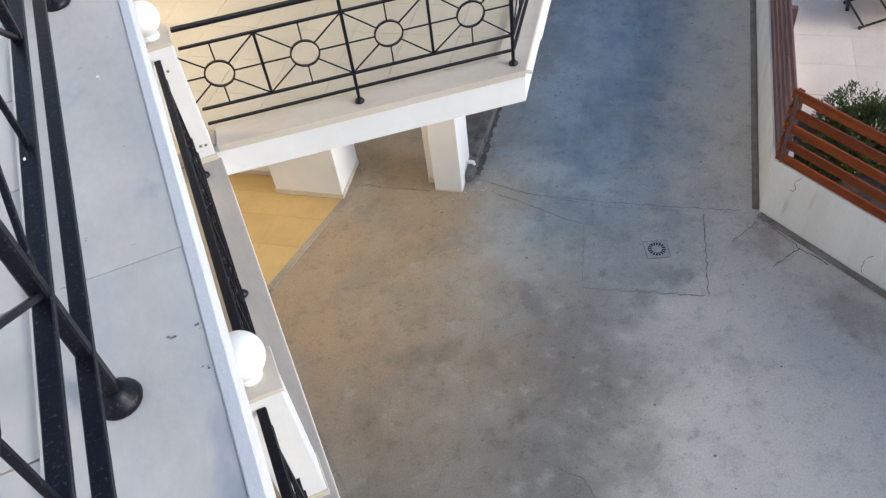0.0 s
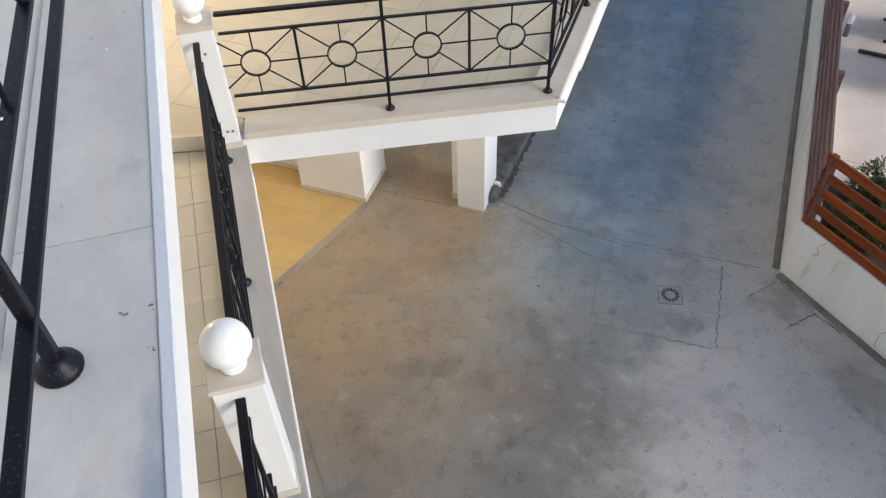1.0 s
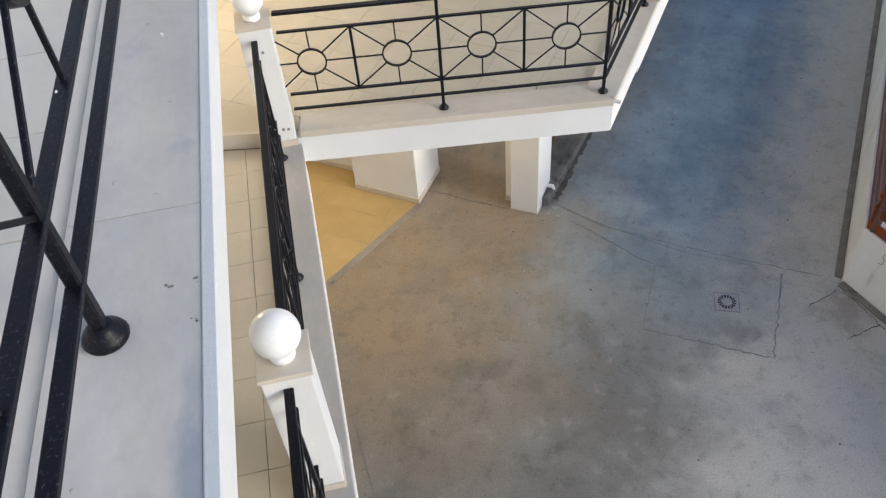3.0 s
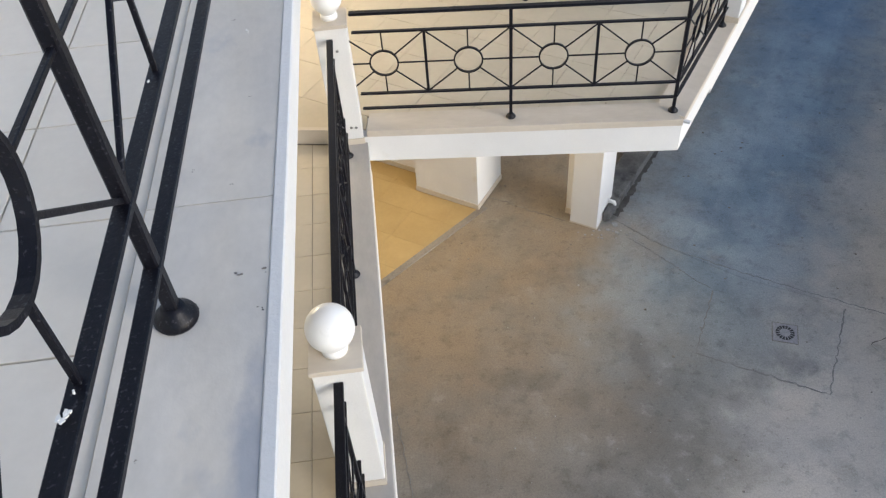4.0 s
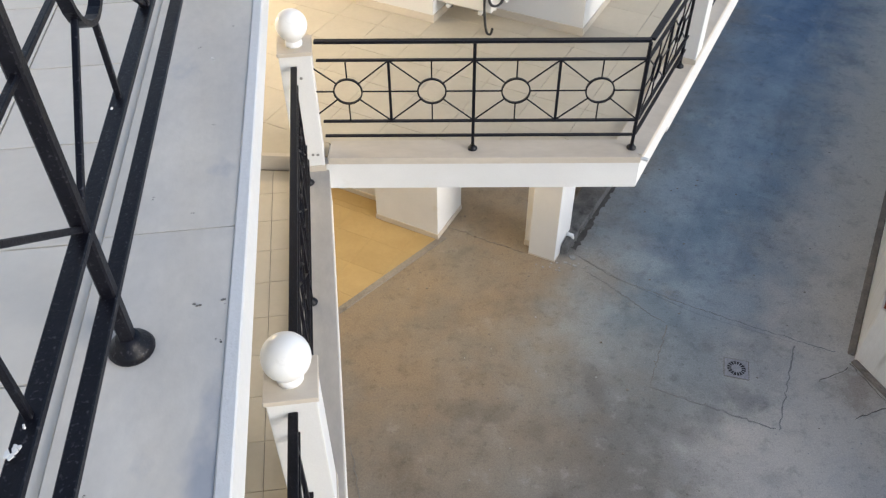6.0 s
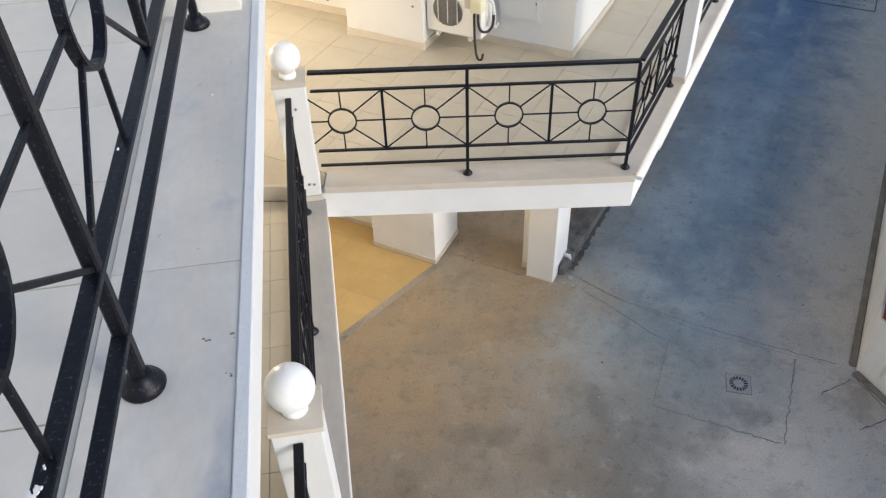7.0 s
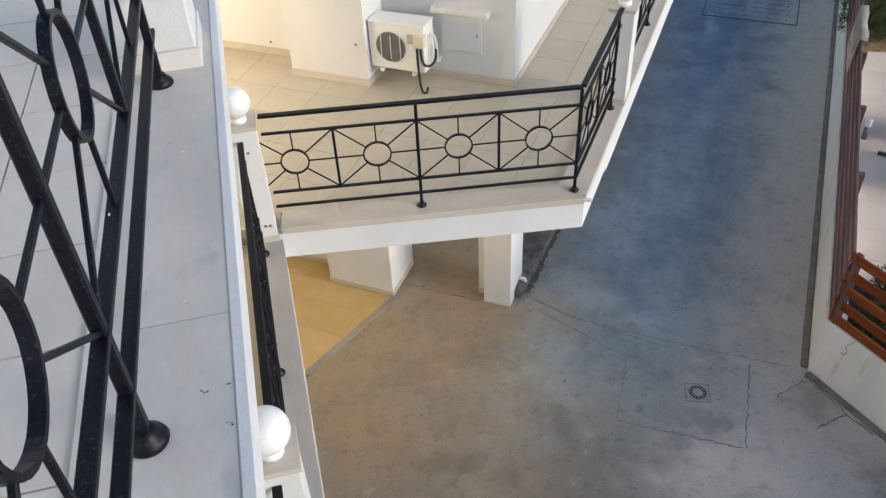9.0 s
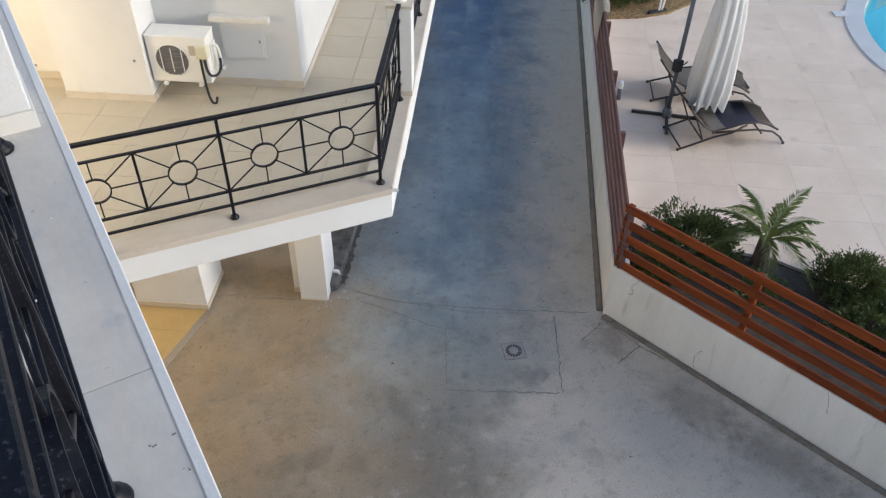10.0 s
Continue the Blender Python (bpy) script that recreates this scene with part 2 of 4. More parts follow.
WOOD = surface("red_brown_stained_wood", (0.13, 0.024, 0.005), (0.25, 0.058, 0.010), 0.5, specular=0.25, big=3, fine=40, grain=0.3, bump=0.4, piece=0.16,
               stretch=(0.25, 5, 5))
WOOD_OLD = surface("weathered_brown_wood", (0.10, 0.048, 0.040), (0.175, 0.088, 0.072), 0.7, big=3, fine=40, grain=0.25, bump=0.4, piece=0.15,
                   stretch=(0.25, 5, 5))
PAVING = surface("beige_paving", (0.74, 0.595, 0.46), (0.87, 0.72, 0.58), 0.75, big=0.9, fine=40, grain=0.05, bump=0.2, piece=0.012,
                 spots=(0.62, 0.49, 0.38), spot_scale=1.3, spot_at=0.62)
PLASTIC = surface("off_white_plastic", (0.77, 0.75, 0.69), (0.80, 0.78, 0.73), 0.45, big=4, fine=60, grain=0.02, bump=0.05)
SIDING = surface("yellowed_plastic", (0.62, 0.58, 0.40), (0.68, 0.64, 0.47), 0.5, big=5, fine=60, grain=0.03)
PVC = surface("white_pipe", (0.75, 0.74, 0.71), (0.70, 0.69, 0.66), 0.5, big=5, fine=60, grain=0.03)
RUBBER = surface("black_hose", (0.015, 0.015, 0.015), (0.03, 0.03, 0.03), 0.6, big=9, fine=80)
GRILLE = surface("dark_grille", (0.17, 0.16, 0.155), (0.22, 0.21, 0.205), 0.5, big=9, fine=80)
STEEL = surface("dull_steel", (0.30, 0.30, 0.29), (0.20, 0.19, 0.18), 0.5, metal=0.8, big=9, fine=80)
DRAIN = surface("worn_grey_drain_cover", (0.27, 0.27, 0.28), (0.35, 0.35, 0.355), 0.5, metal=0.0, big=20, fine=80, grain=0.15)
ALU = surface("grey_aluminium", (0.11, 0.125, 0.145), (0.16, 0.175, 0.195), 0.45, metal=0.5, big=5, fine=80)
SLING = surface("brown_grey_mesh_fabric", (0.22, 0.19, 0.16), (0.28, 0.245, 0.205), 0.8, big=6, fine=200, grain=0.15)
FRAME_BROWN = surface("dark_bronze_frame", (0.045, 0.035, 0.03), (0.07, 0.055, 0.045), 0.4, metal=0.4, big=6, fine=80)
CANVAS = surface("cream_canvas", (0.82, 0.80, 0.75), (0.76, 0.73, 0.67), 0.9, big=3, fine=120, grain=0.05, stretch=(1, 1, 0.3))
TOWEL = surface("beige_towel", (0.55, 0.49, 0.41), (0.62, 0.56, 0.48), 0.95, big=8, fine=200, grain=0.1)
SOIL = surface("garden_soil", (0.045, 0.036, 0.028), (0.09, 0.073, 0.057), 0.95, big=5, fine=40, grain=0.35, bump=0.9)
MULCH = surface("brown_gravel", (0.13, 0.075, 0.035), (0.44, 0.29, 0.13), 0.95, big=18, fine=30, grain=0.4, bump=1.0)
LEAF = surface("dark_green_leaf", (0.06, 0.095, 0.022), (0.155, 0.185, 0.055), 0.5, big=5, fine=20, grain=0.3)
LEAF_PALM = surface("palm_green", (0.13, 0.185, 0.05), (0.25, 0.295, 0.10), 0.5, big=6, fine=20, grain=0.25)
BARK = surface("brown_bark", (0.09, 0.065, 0.045), (0.16, 0.12, 0.085), 0.9, big=9, fine=60, grain=0.3, bump=0.8)
POOL = surface("turquoise_pool_tile", (0.08, 0.50, 0.66), (0.12, 0.60, 0.74), 0.4, big=4, fine=30, grain=0.06)


def opal(name, strength, colour):
    m, nt, bsdf = shader(name)
    bsdf.inputs["Base Color"].default_value = (0.85, 0.85, 0.84, 1)
    bsdf.inputs["Roughness"].default_value = 0.35
    bsdf.inputs["Emission Color"].default_value = (*colour, 1)
    bsdf.inputs["Emission Strength"].default_value = strength
    return m


OPAL = surface("opal_glass", (0.82, 0.82, 0.81), (0.86, 0.86, 0.85), 0.3, big=3, fine=30, grain=0.01, bump=0.0)
LIT = opal("lit_opal_glass", 6.0, (1.0, 0.72, 0.36))
WATER, _nt, _b = shader("pool_water")
_b.inputs["Base Color"].default_value = (0.6, 0.93, 1.0, 1)
_b.inputs["Roughness"].default_value = 0.03
_b.inputs["IOR"].default_value = 1.33
_b.inputs["Transmission Weight"].default_value = 1.0


# ---- building helpers ----
def mesh_of(name, bm, material, smooth=False):
    bmesh.ops.recalc_face_normals(bm, faces=bm.faces)
    me = bpy.data.meshes.new(name)
    bm.to_mesh(me)
    bm.free()
    me.materials.append(material)
    if smooth:
        for p in me.polygons:
            p.use_smooth = True
    return me


def part(name, data, material, parent=None, label="", m=None, smooth=False):
    """One mesh object; data is a bmesh or a ready mesh."""
    me = data if isinstance(data, bpy.types.Mesh) else mesh_of(name, data, material, smooth)
    ob = new(name, me)
    if parent is not None:
        ob.parent = parent
    if m is not None:
        ob.matrix_basis = m
    if label:
        ob["label"] = label
    return ob


def thing(name, m, label, category, group="", kind=""):
    return_ob = new(name)
    return_ob.empty_display_size = 0.1
    return_ob.matrix_basis = m
    return tagged(return_ob, label, category, group, kind)


def box(bm, x0, x1, y0, y1, z0, z1, bevel=0.0, m=None):
    vs = [bm.verts.new((x, y, z)) for z in (z0, z1) for y in (y0, y1) for x in (x0, x1)]
    fs = [bm.faces.new([vs[i] for i in q]) for q in
          ((0, 2, 3, 1), (4, 5, 7, 6), (0, 1, 5, 4), (2, 6, 7, 3), (0, 4, 6, 2), (1, 3, 7, 5))]
    if bevel:
        es = list({e for f in fs for e in f.edges})
        r = bmesh.ops.bevel(bm, geom=es, offset=bevel, segments=2 if bevel > 0.004 else 1, affect='EDGES', profile=0.5)
        vs = list({v for f in r["faces"] for v in f.verts} | {v for v in vs if v.is_valid})
    if m is not None:
        bmesh.ops.transform(bm, matrix=m, verts=[v for v in vs if v.is_valid])
    return bm


def block(x0, x1, y0, y1, z0, z1, bevel=0.0):
    return box(bmesh.new(), x0, x1, y0, y1, z0, z1, bevel)


def prism(points, z0, z1, bevel=0.0):
    bm = bmesh.new()
    lo = [bm.verts.new((x, y, z0)) for x, y in points]
    hi = [bm.verts.new((x, y, z1)) for x, y in points]
    bm.faces.new(lo[::-1])
    bm.faces.new(hi)
    for i in range(len(points)):
        j = (i + 1) % len(points)
        bm.faces.new((lo[i], lo[j], hi[j], hi[i]))
    if bevel:
        bmesh.ops.bevel(bm, geom=bm.edges[:], offset=bevel, segments=1, affect='EDGES')
    return bm


def lathe(profile, steps=20, caps=True):
    """Turns a profile of (radius, height) about z."""
    bm = bmesh.new()
    rings = []
    for r, z in profile:
        if r < 1e-5:
            rings.append([bm.verts.new((0, 0, z))])
        else:
            rings.append([bm.verts.new((r * math.cos(2 * math.pi * k / steps), r * math.sin(2 * math.pi * k / steps), z)) for k in range(steps)])
    for a, b in zip(rings, rings[1:]):
        for k in range(steps):
            j = (k + 1) % steps
            q = [a[k % len(a)], a[j % len(a)], b[j % len(b)], b[k % len(b)]]
            q = list(dict.fromkeys(q))
            if len(q) > 2:
                bm.faces.new(q)
    for ring in (rings[0], rings[-1]):
        if len(ring) > 2 and caps:
            bm.faces.new(ring)
    return bm


def tube(points, r, steps=8, taper=1.0):
    """A round bar along points."""
    bm = bmesh.new()
    pts = [Vector(p) for p in points]
    rings = []
    for i, p in enumerate(pts):
        d = (pts[min(i + 1, len(pts) - 1)] - pts[max(i - 1, 0)]).normalized()
        q = d.to_track_quat('Z', 'Y')
        rr = r * (1 + (taper - 1) * i / (len(pts) - 1))
        rings.append([bm.verts.new(p + q @ Vector((rr * math.cos(2 * math.pi * k / steps), rr * math.sin(2 * math.pi * k / steps), 0))) for k in range(steps)])
    for a, b in zip(rings, rings[1:]):
        for k in range(steps):
            j = (k + 1) % steps
            bm.faces.new((a[k], a[j], b[j], b[k]))
    bm.faces.new(rings[0][::-1])
    bm.faces.new(rings[-1])
    return bm


BARS = {}


def bar(name, p0, p1, w, t, material, parent, label=""):
    """A flat bar from p0 to p1, w wide across and t thick; alike bars share a mesh."""
    p0, p1 = Vector(p0), Vector(p1)
    length = (p1 - p0).length
    key = (round(length, 3), w, t, material.name)
    if key not in BARS:
        BARS[key] = mesh_of(name, block(-w / 2, w / 2, -t / 2, t / 2, 0, length, min(w, t) * 0.14), material)
    d = (p1 - p0).normalized()
    z = d
    y = Vector((0, 1, 0)) if abs(d.y) < 0.9 else Vector((1, 0, 0))
    x = y.cross(z).normalized()
    y = z.cross(x)
    m = Matrix((x, y, z)).transposed().to_4x4()
    m.translation = p0
    return part(name, BARS[key], material, parent, label, m)


PF = pose(0.50, 2.05, 0, 0, 0, 7.4)       # the path beside the near building: x outwards, y along it
WF = pose(2.84, 4.90, 0, 0, 0, -27.5)     # the far wing and the driveway: x across, y along


def tiles(parent, m, x0, y0, nx, ny, sx, sy, z0, z1, material, gap=0.004, inside=None, clips=(), name="tile", bevel=0.0):
    """Square tiles as single pieces; clips are (point, normal) in the frame of m, and the side of the normal is kept."""
    whole = mesh_of(name, block(gap / 2, sx - gap / 2, gap / 2, sy - gap / 2, z0, z1, bevel), material)
    for i in range(nx):
        for j in range(ny):
            x, y = x0 + i * sx, y0 + j * sy
            corners = [(x, y), (x + sx, y), (x, y + sy), (x + sx, y + sy)]
            cut = False
            gone = False
            for p, n in clips:
                s = [(c[0] - p[0]) * n[0] + (c[1] - p[1]) * n[1] for c in corners]
                if max(s) <= 0.01:
                    gone = True
                elif min(s) < 0:
                    cut = True
            if gone or (inside and not inside(x + sx / 2, y + sy / 2)):
                continue
            if cut:
                bm = block(gap / 2, sx - gap / 2, gap / 2, sy - gap / 2, z0, z1)
                for p, n in clips:
                    bmesh.ops.bisect_plane(bm, geom=bm.verts[:] + bm.edges[:] + bm.faces[:], plane_co=(p[0] - x, p[1] - y, 0),
                                           plane_no=(n[0], n[1], 0), clear_inner=True)
                    es = [e for e in bm.edges if e.is_boundary]
                    if es:
                        bmesh.ops.holes_fill(bm, edges=es)
                if len(bm.faces) < 4:
                    bm.free()
                    continue
                part(name, bm, material, parent, m=m @ pose(x, y, 0))
            else:
                part(name, whole, material, parent, m=m @ pose(x, y, 0))


def structure(name, bm, material, label, category, m=None, parent=None):
    return tagged(part(name, bm, material, parent, m=m), label, category, kind="structure")


# ---- ground and driveway ----
def placed(bm, m):
    bmesh.ops.transform(bm, matrix=m, verts=bm.verts[:])
    return bm


def crack(name, points, width, z, material, parent, seed, m=None):
    """A ragged thin line along points, lying on a surface."""
    rnd = random.Random(seed)
    bm = bmesh.new()
    pts = []
    for (ax, ay), (bx, by) in zip(points, points[1:]):
        k = max(2, int(math.hypot(bx - ax, by - ay) / 0.04))
        for s in range(k):
            f = s / k
            pts.append((ax + (bx - ax) * f + rnd.uniform(-1, 1) * 0.012, ay + (by - ay) * f + rnd.uniform(-1, 1) * 0.012))
    rows = []
    for i, p in enumerate(pts):
        q0, q1 = pts[max(i - 1, 0)], pts[min(i + 1, len(pts) - 1)]
        d = Vector((q1[0] - q0[0], q1[1] - q0[1])).normalized() * width * rnd.uniform(0.25, 0.75)
        rows.append([bm.verts.new((p[0] - d.y, p[1] + d.x, h)) for h in (z - 0.004, z)] + [bm.verts.new((p[0] + d.y, p[1] - d.x, h)) for h in (z, z - 0.004)])
    for a, b in zip(rows, rows[1:]):
        for i in range(4):
            bm.faces.new((a[i], a[(i + 1) % 4], b[(i + 1) % 4], b[i]))
    bm.faces.new(rows[0])
    bm.faces.new(rows[-1][::-1])
    return part(name, bm, material, parent, m=m)


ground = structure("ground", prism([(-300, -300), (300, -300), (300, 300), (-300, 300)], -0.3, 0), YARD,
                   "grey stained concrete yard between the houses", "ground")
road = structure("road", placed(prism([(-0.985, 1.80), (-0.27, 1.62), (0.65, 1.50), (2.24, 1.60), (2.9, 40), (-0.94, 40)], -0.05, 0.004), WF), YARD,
                 "blue-grey concrete driveway with painted-in sky reflection and dark stains", "driveway")
crack("joint", [(2.90, 6.86), (3.20, 6.56), (3.55, 6.337), (4.03, 6.065), (4.647, 5.751), (5.173, 5.511), (5.50, 5.36)], 0.007, 0.006, SOFT_JOINT, ground, 1)
crack("joint", [(1.28, 7.42), (1.504, 7.327), (1.85, 7.13), (2.27, 6.914)], 0.012, 0.005, DIRT_EDGE, ground, 2)
patch_pts = [(3.727, 5.775), (3.385, 4.935), (4.56, 4.40), (5.055, 5.51)]
structure("pavement_patch", prism(patch_pts, -0.02, 0.003, 0.0), YARD, "square patch of newer grey cement round the drain", "cement patch")
for n_, (p, q) in enumerate(zip(patch_pts, patch_pts[1:])):
    crack("joint", [p, q], 0.013, 0.0036, RIDGE, ground, 10 + n_)
for n_, pts in enumerate(([(0.36, 4.25), (0.40, 4.05), (0.49, 3.65), (0.54, 3.47), (0.62, 3.0)],
                           [(2.95, 6.62), (3.171, 6.40), (3.498, 6.023), (3.727, 5.775)],
                          [(2.3, 3.2), (2.6, 2.9), (2.7, 2.5)])):
    crack("crack", pts, 0.005, 0.004, SOFT_JOINT, ground, 30 + n_)
crack("crack", [(5.145, 4.995), (5.56, 5.187)], 0.006, 0.0045, DARK_JOINT, ground, 41)
crack("crack", [(5.35, 4.54), (5.79, 4.69)], 0.007, 0.0045, DARK_JOINT, ground, 42)
structure("pavement_wedge", prism([(5.145, 4.995), (5.37, 4.55), (5.79, 4.69), (5.58, 5.195)], -0.02, 0.003), YARD, "brown-stained wedge of concrete at the wall's corner", "cement patch")
grate = structure("road_grate", placed(block(0.0, 1.755, 10.51, 12.63, 0.0, 0.007), WF), YARD, "pale cement cover with rows of small holes set in the driveway", "cover")
for x0, x1, y0, y1 in ((0.0, 1.755, 10.51, 10.535), (0.0, 1.755, 12.605, 12.63), (0.0, 0.022, 10.535, 12.605), (1.733, 1.755, 10.535, 12.605)):
    part("edge", block(x0, x1, y0, y1, 0.006, 0.010), DARK_JOINT, grate, m=WF)
rnd = random.Random(3)
for k in range(9):
    y = 10.70 + k * 0.22
    x = 0.27
    while x < 1.45:
        e = x + rnd.uniform(0.08, 0.3)
        part("slot", block(x, min(e, 1.50), y, y + 0.016, 0.006, 0.009), DARK_JOINT, grate, m=WF)
        x = e + rnd.uniform(0.03, 0.12)
    for x in (0.21, 1.53):
        part("hole", block(x, x + 0.035, y - 0.012, y + 0.022, 0.006, 0.0105, 0.002), DARK_JOINT, grate, m=WF)


drain = thing("floor_drain", pose(4.335, 5.165, 0.003, 0, 0, -14), "square steel floor drain with a round slotted grate", "drain")
# Dark seam round the plate, which also stands in for its rim's shadow.
part("seam", block(-0.129, 0.129, -0.129, 0.129, 0, 0.0025), DIRT_EDGE, drain, "dark seam round the drain with its rim shadow painted in")
part("plate", block(-0.122, 0.122, -0.122, 0.122, 0, 0.006, 0.002), DRAIN, drain)
part("well", lathe([(0.0, 0.0), (0.094, 0.0), (0.094, 0.0075), (0.0, 0.0075)], 28), RUBBER, drain)
part("hub", lathe([(0.0, 0.007), (0.054, 0.007), (0.052, 0.009), (0.040, 0.0095), (0.037, 0.008), (0.0, 0.008)], 24), DRAIN, drain, "worn round grate centre")
for k in range(16):
    part("spoke", block(0.05, 0.097, -0.004, 0.004, 0.007, 0.0085), DRAIN, drain, m=pose(0, 0, 0, 0, 0, 22.5 * k))

rnd = random.Random(7)
bm = bmesh.new()
for k in range(170):
    x, y = rnd.uniform(0.6, 7.0), rnd.uniform(1.0, 9.0)
    if x > 5.2 and y < 5.2 + (x - 5.3) * 2:
        continue
    s = rnd.uniform(0.004, 0.013)
    box(bm, x - s, x + s, y - s * rnd.uniform(0.4, 1), y + s * 0.6, 0.0, s * 0.8, 0, None)
tagged(part("debris", bm, DIRT_EDGE), "scattered grit and leaf bits on the yard", "debris", kind="stuff")

rnd = random.Random(19)
bm = bmesh.new()
for k in range(60):
    x, y = rnd.uniform(1.2, 5.4), rnd.uniform(2.6, 6.8)
    if k < 5:
        x, y = ((2.885, 6.01), (2.29, 5.90), (3.03, 6.165), (2.85, 5.06), (2.23, 5.14))[k]
    s = rnd.uniform(0.003, 0.008) if k > 4 else 0.013
    ring = [bm.verts.new((x + s * rnd.uniform(0.5, 1.4) * math.cos(q * 1.0472), y + s * rnd.uniform(0.5, 1.4) * math.sin(q * 1.0472), 0.0065)) for q in range(6)]
    bm.faces.new(ring)
    low = [bm.verts.new((v.co.x, v.co.y, 0.0)) for v in ring]
    for q in range(6):
        bm.faces.new((low[q], low[(q + 1) % 6], ring[(q + 1) % 6], ring[q]))
tagged(part("paint_fleck", bm, RIDGE_PALE), "scattered pale paint flecks on the concrete yard", "paint flecks", kind="stuff")

# ---- entrance floor at ground level ----
entry = structure("floor_entrance", prism([(-4.0, 1.85), (1.24, 7.22), (1.1, 7.6), (-0.6, 9.4), (-4.0, 9.0)], -0.02, 0.0095), STAIN,
                  "tan tiled floor of the ground level entrance", "floor")
structure("trim_entrance", prism([(1.24, 7.25), (1.30, 7.20), (-3.95, 1.80), (-4.01, 1.86)], -0.02, 0.014), CONCRETE,
          "worn grey stone strip along the tiled floor", "floor edging")

# ---- lower balcony of the wing ----
fl = 2.95
balcony = structure("floor_balcony", prism([(0.36, 4.889), (2.80, 4.889), (2.80 + 0.4617 * 14, 4.889 + 0.887 * 14), (-1.0, 18.0), (-4.0, 5.28), (-1.5, 5.105), (0.22, 4.985)], 2.70, 2.94),
                    PLASTER, "white painted balcony slab with a plain edge", "balcony")
structure("trim_balcony_front", prism([(0.38, 4.882), (2.806, 4.882), (2.68, 5.118), (0.38, 5.118)], 2.94, 3.0, 0.004), MARBLE,
          "cream marble coping along the balcony's edge", "coping")
structure("trim_balcony_side", block(-0.27, -0.024, 0.006, 14, 2.94, 2.998, 0.004), MARBLE,
          "cream marble coping along the side of the balcony", "coping", WF)
part("beam", block(-0.34, -0.036, 0.93, 11, 2.62, 2.70), PLASTER, balcony, m=WF)
part("drip_spout", block(-0.05, 0.025, -0.01, 0.02, 2.95, 2.97, 0.003), PVC, balcony, m=WF)

# ---- lower path beside the near building ----
path = structure("floor_path", block(-2.4, 0.235, -6.0, 2.86, 2.52, 2.81), PLASTER, "white slab of the path beside the building", "walkway", PF)
structure("trim_path", block(-0.02, 0.243, -6.0, 2.86, 2.81, 2.885, 0.004), COPING_DULL, "dull grey marble coping along the path's edge", "coping", PF)
structure("step_path", prism([(0.16, 4.965), (0.16, 5.005), (-2.6, 5.20), (-2.6, 5.16)], 2.79, 2.953), MARBLE, "low cream marble step up to the balcony", "step")

# ---- upper balcony, under the camera ----
upper = structure("floor_upper", block(-2.4, 0.234, -6.0, 3.2, 5.70, 5.762), PLASTER, "white edge of the upper balcony slab", "balcony", PF)
structure("beam_upper", block(-2.4, -0.25, -6.0, 3.2, 5.46, 5.70), PLASTER, "white slab under the upper balcony", "slab", PF)
wall_near = structure("wall_near", block(-2.65, -2.4, -8, 14, 0, 9.2), PLASTER, "white plaster wall of the near building", "wall", PF)
structure("trim_upper_lip", block(0.2345, 0.261, -6.0, 3.2, 5.70, 5.797, 0.003), PLASTER, "white plaster lip along the coping", "coping", PF)
coping = structure("trim_upper", block(0.005, 0.22, -6.0, 3.2, 5.762, 5.77), GROUT, "bed under the grey marble coping", "coping", PF)
for k in range(-5, 3):
    part("coping_slab", block(-0.012, 0.234, 0.0015, 1.1985, 5.77, 5.794), MARBLE_GREY, coping, m=pose(0, -1.100 + 1.2 * k, 0))

rnd = random.Random(17)
bm = bmesh.new()
for p, q, s in ((0.226, -1.30, 0.007), (0.18, -1.303, 0.006), (0.222, -1.39, 0.005), (0.068, -0.995, 0.004), (0.12, -1.80, 0.006), (0.17, -0.75, 0.003), (0.05, -1.66, 0.004),
                (0.11, -0.40, 0.004), (0.15, -1.05, 0.003), (0.18, -2.0, 0.005), (0.19, -0.3, 0.003)):
    for _ in range(4):
        x, y = p + rnd.uniform(-1, 1) * s, q + rnd.uniform(-1, 1) * s
        e = s * rnd.uniform(0.15, 0.42)
        box(bm, x - e, x + e, y - e * 0.5, y + e * 0.7, 5.794, 5.794 + e * 0.6)
tagged(part("debris", bm, DIRT_EDGE, m=PF), "dry dirt flecks on the grey coping", "debris", kind="stuff")

bm = bmesh.new()
for p, q, z, e in ((0.148, -0.458, 5.794, 0.004), (0.150, -0.470, 5.794, 0.002), (0.078, -1.772, 6.073, 0.007), (0.082, -1.762, 6.073, 0.005), (0.084, -1.735, 6.073, 0.003), (0.078, -1.093, 6.073, 0.003)):
    for n_ in range(3):
        x, y = p + rnd.uniform(-1, 1) * e * 0.7, q + rnd.uniform(-1, 1) * e
        top = z + 0.001 + 0.0006 * n_
        ring = [bm.verts.new((x + 0.5 * e * rnd.uniform(0.5, 1.3) * math.cos(g * 0.7854), y + 0.7 * e * rnd.uniform(0.5, 1.3) * math.sin(g * 0.7854), top)) for g in range(8)]
        bm.faces.new(ring)
        low = [bm.verts.new((v.co.x, v.co.y, z - 0.001)) for v in ring]
        for g in range(8):
            bm.faces.new((low[g], low[(g + 1) % 8], ring[(g + 1) % 8], ring[g]))
tagged(part("dropping", bm, PVC, m=PF), "white bird droppings on the iron rail and coping", "droppings", kind="stuff")

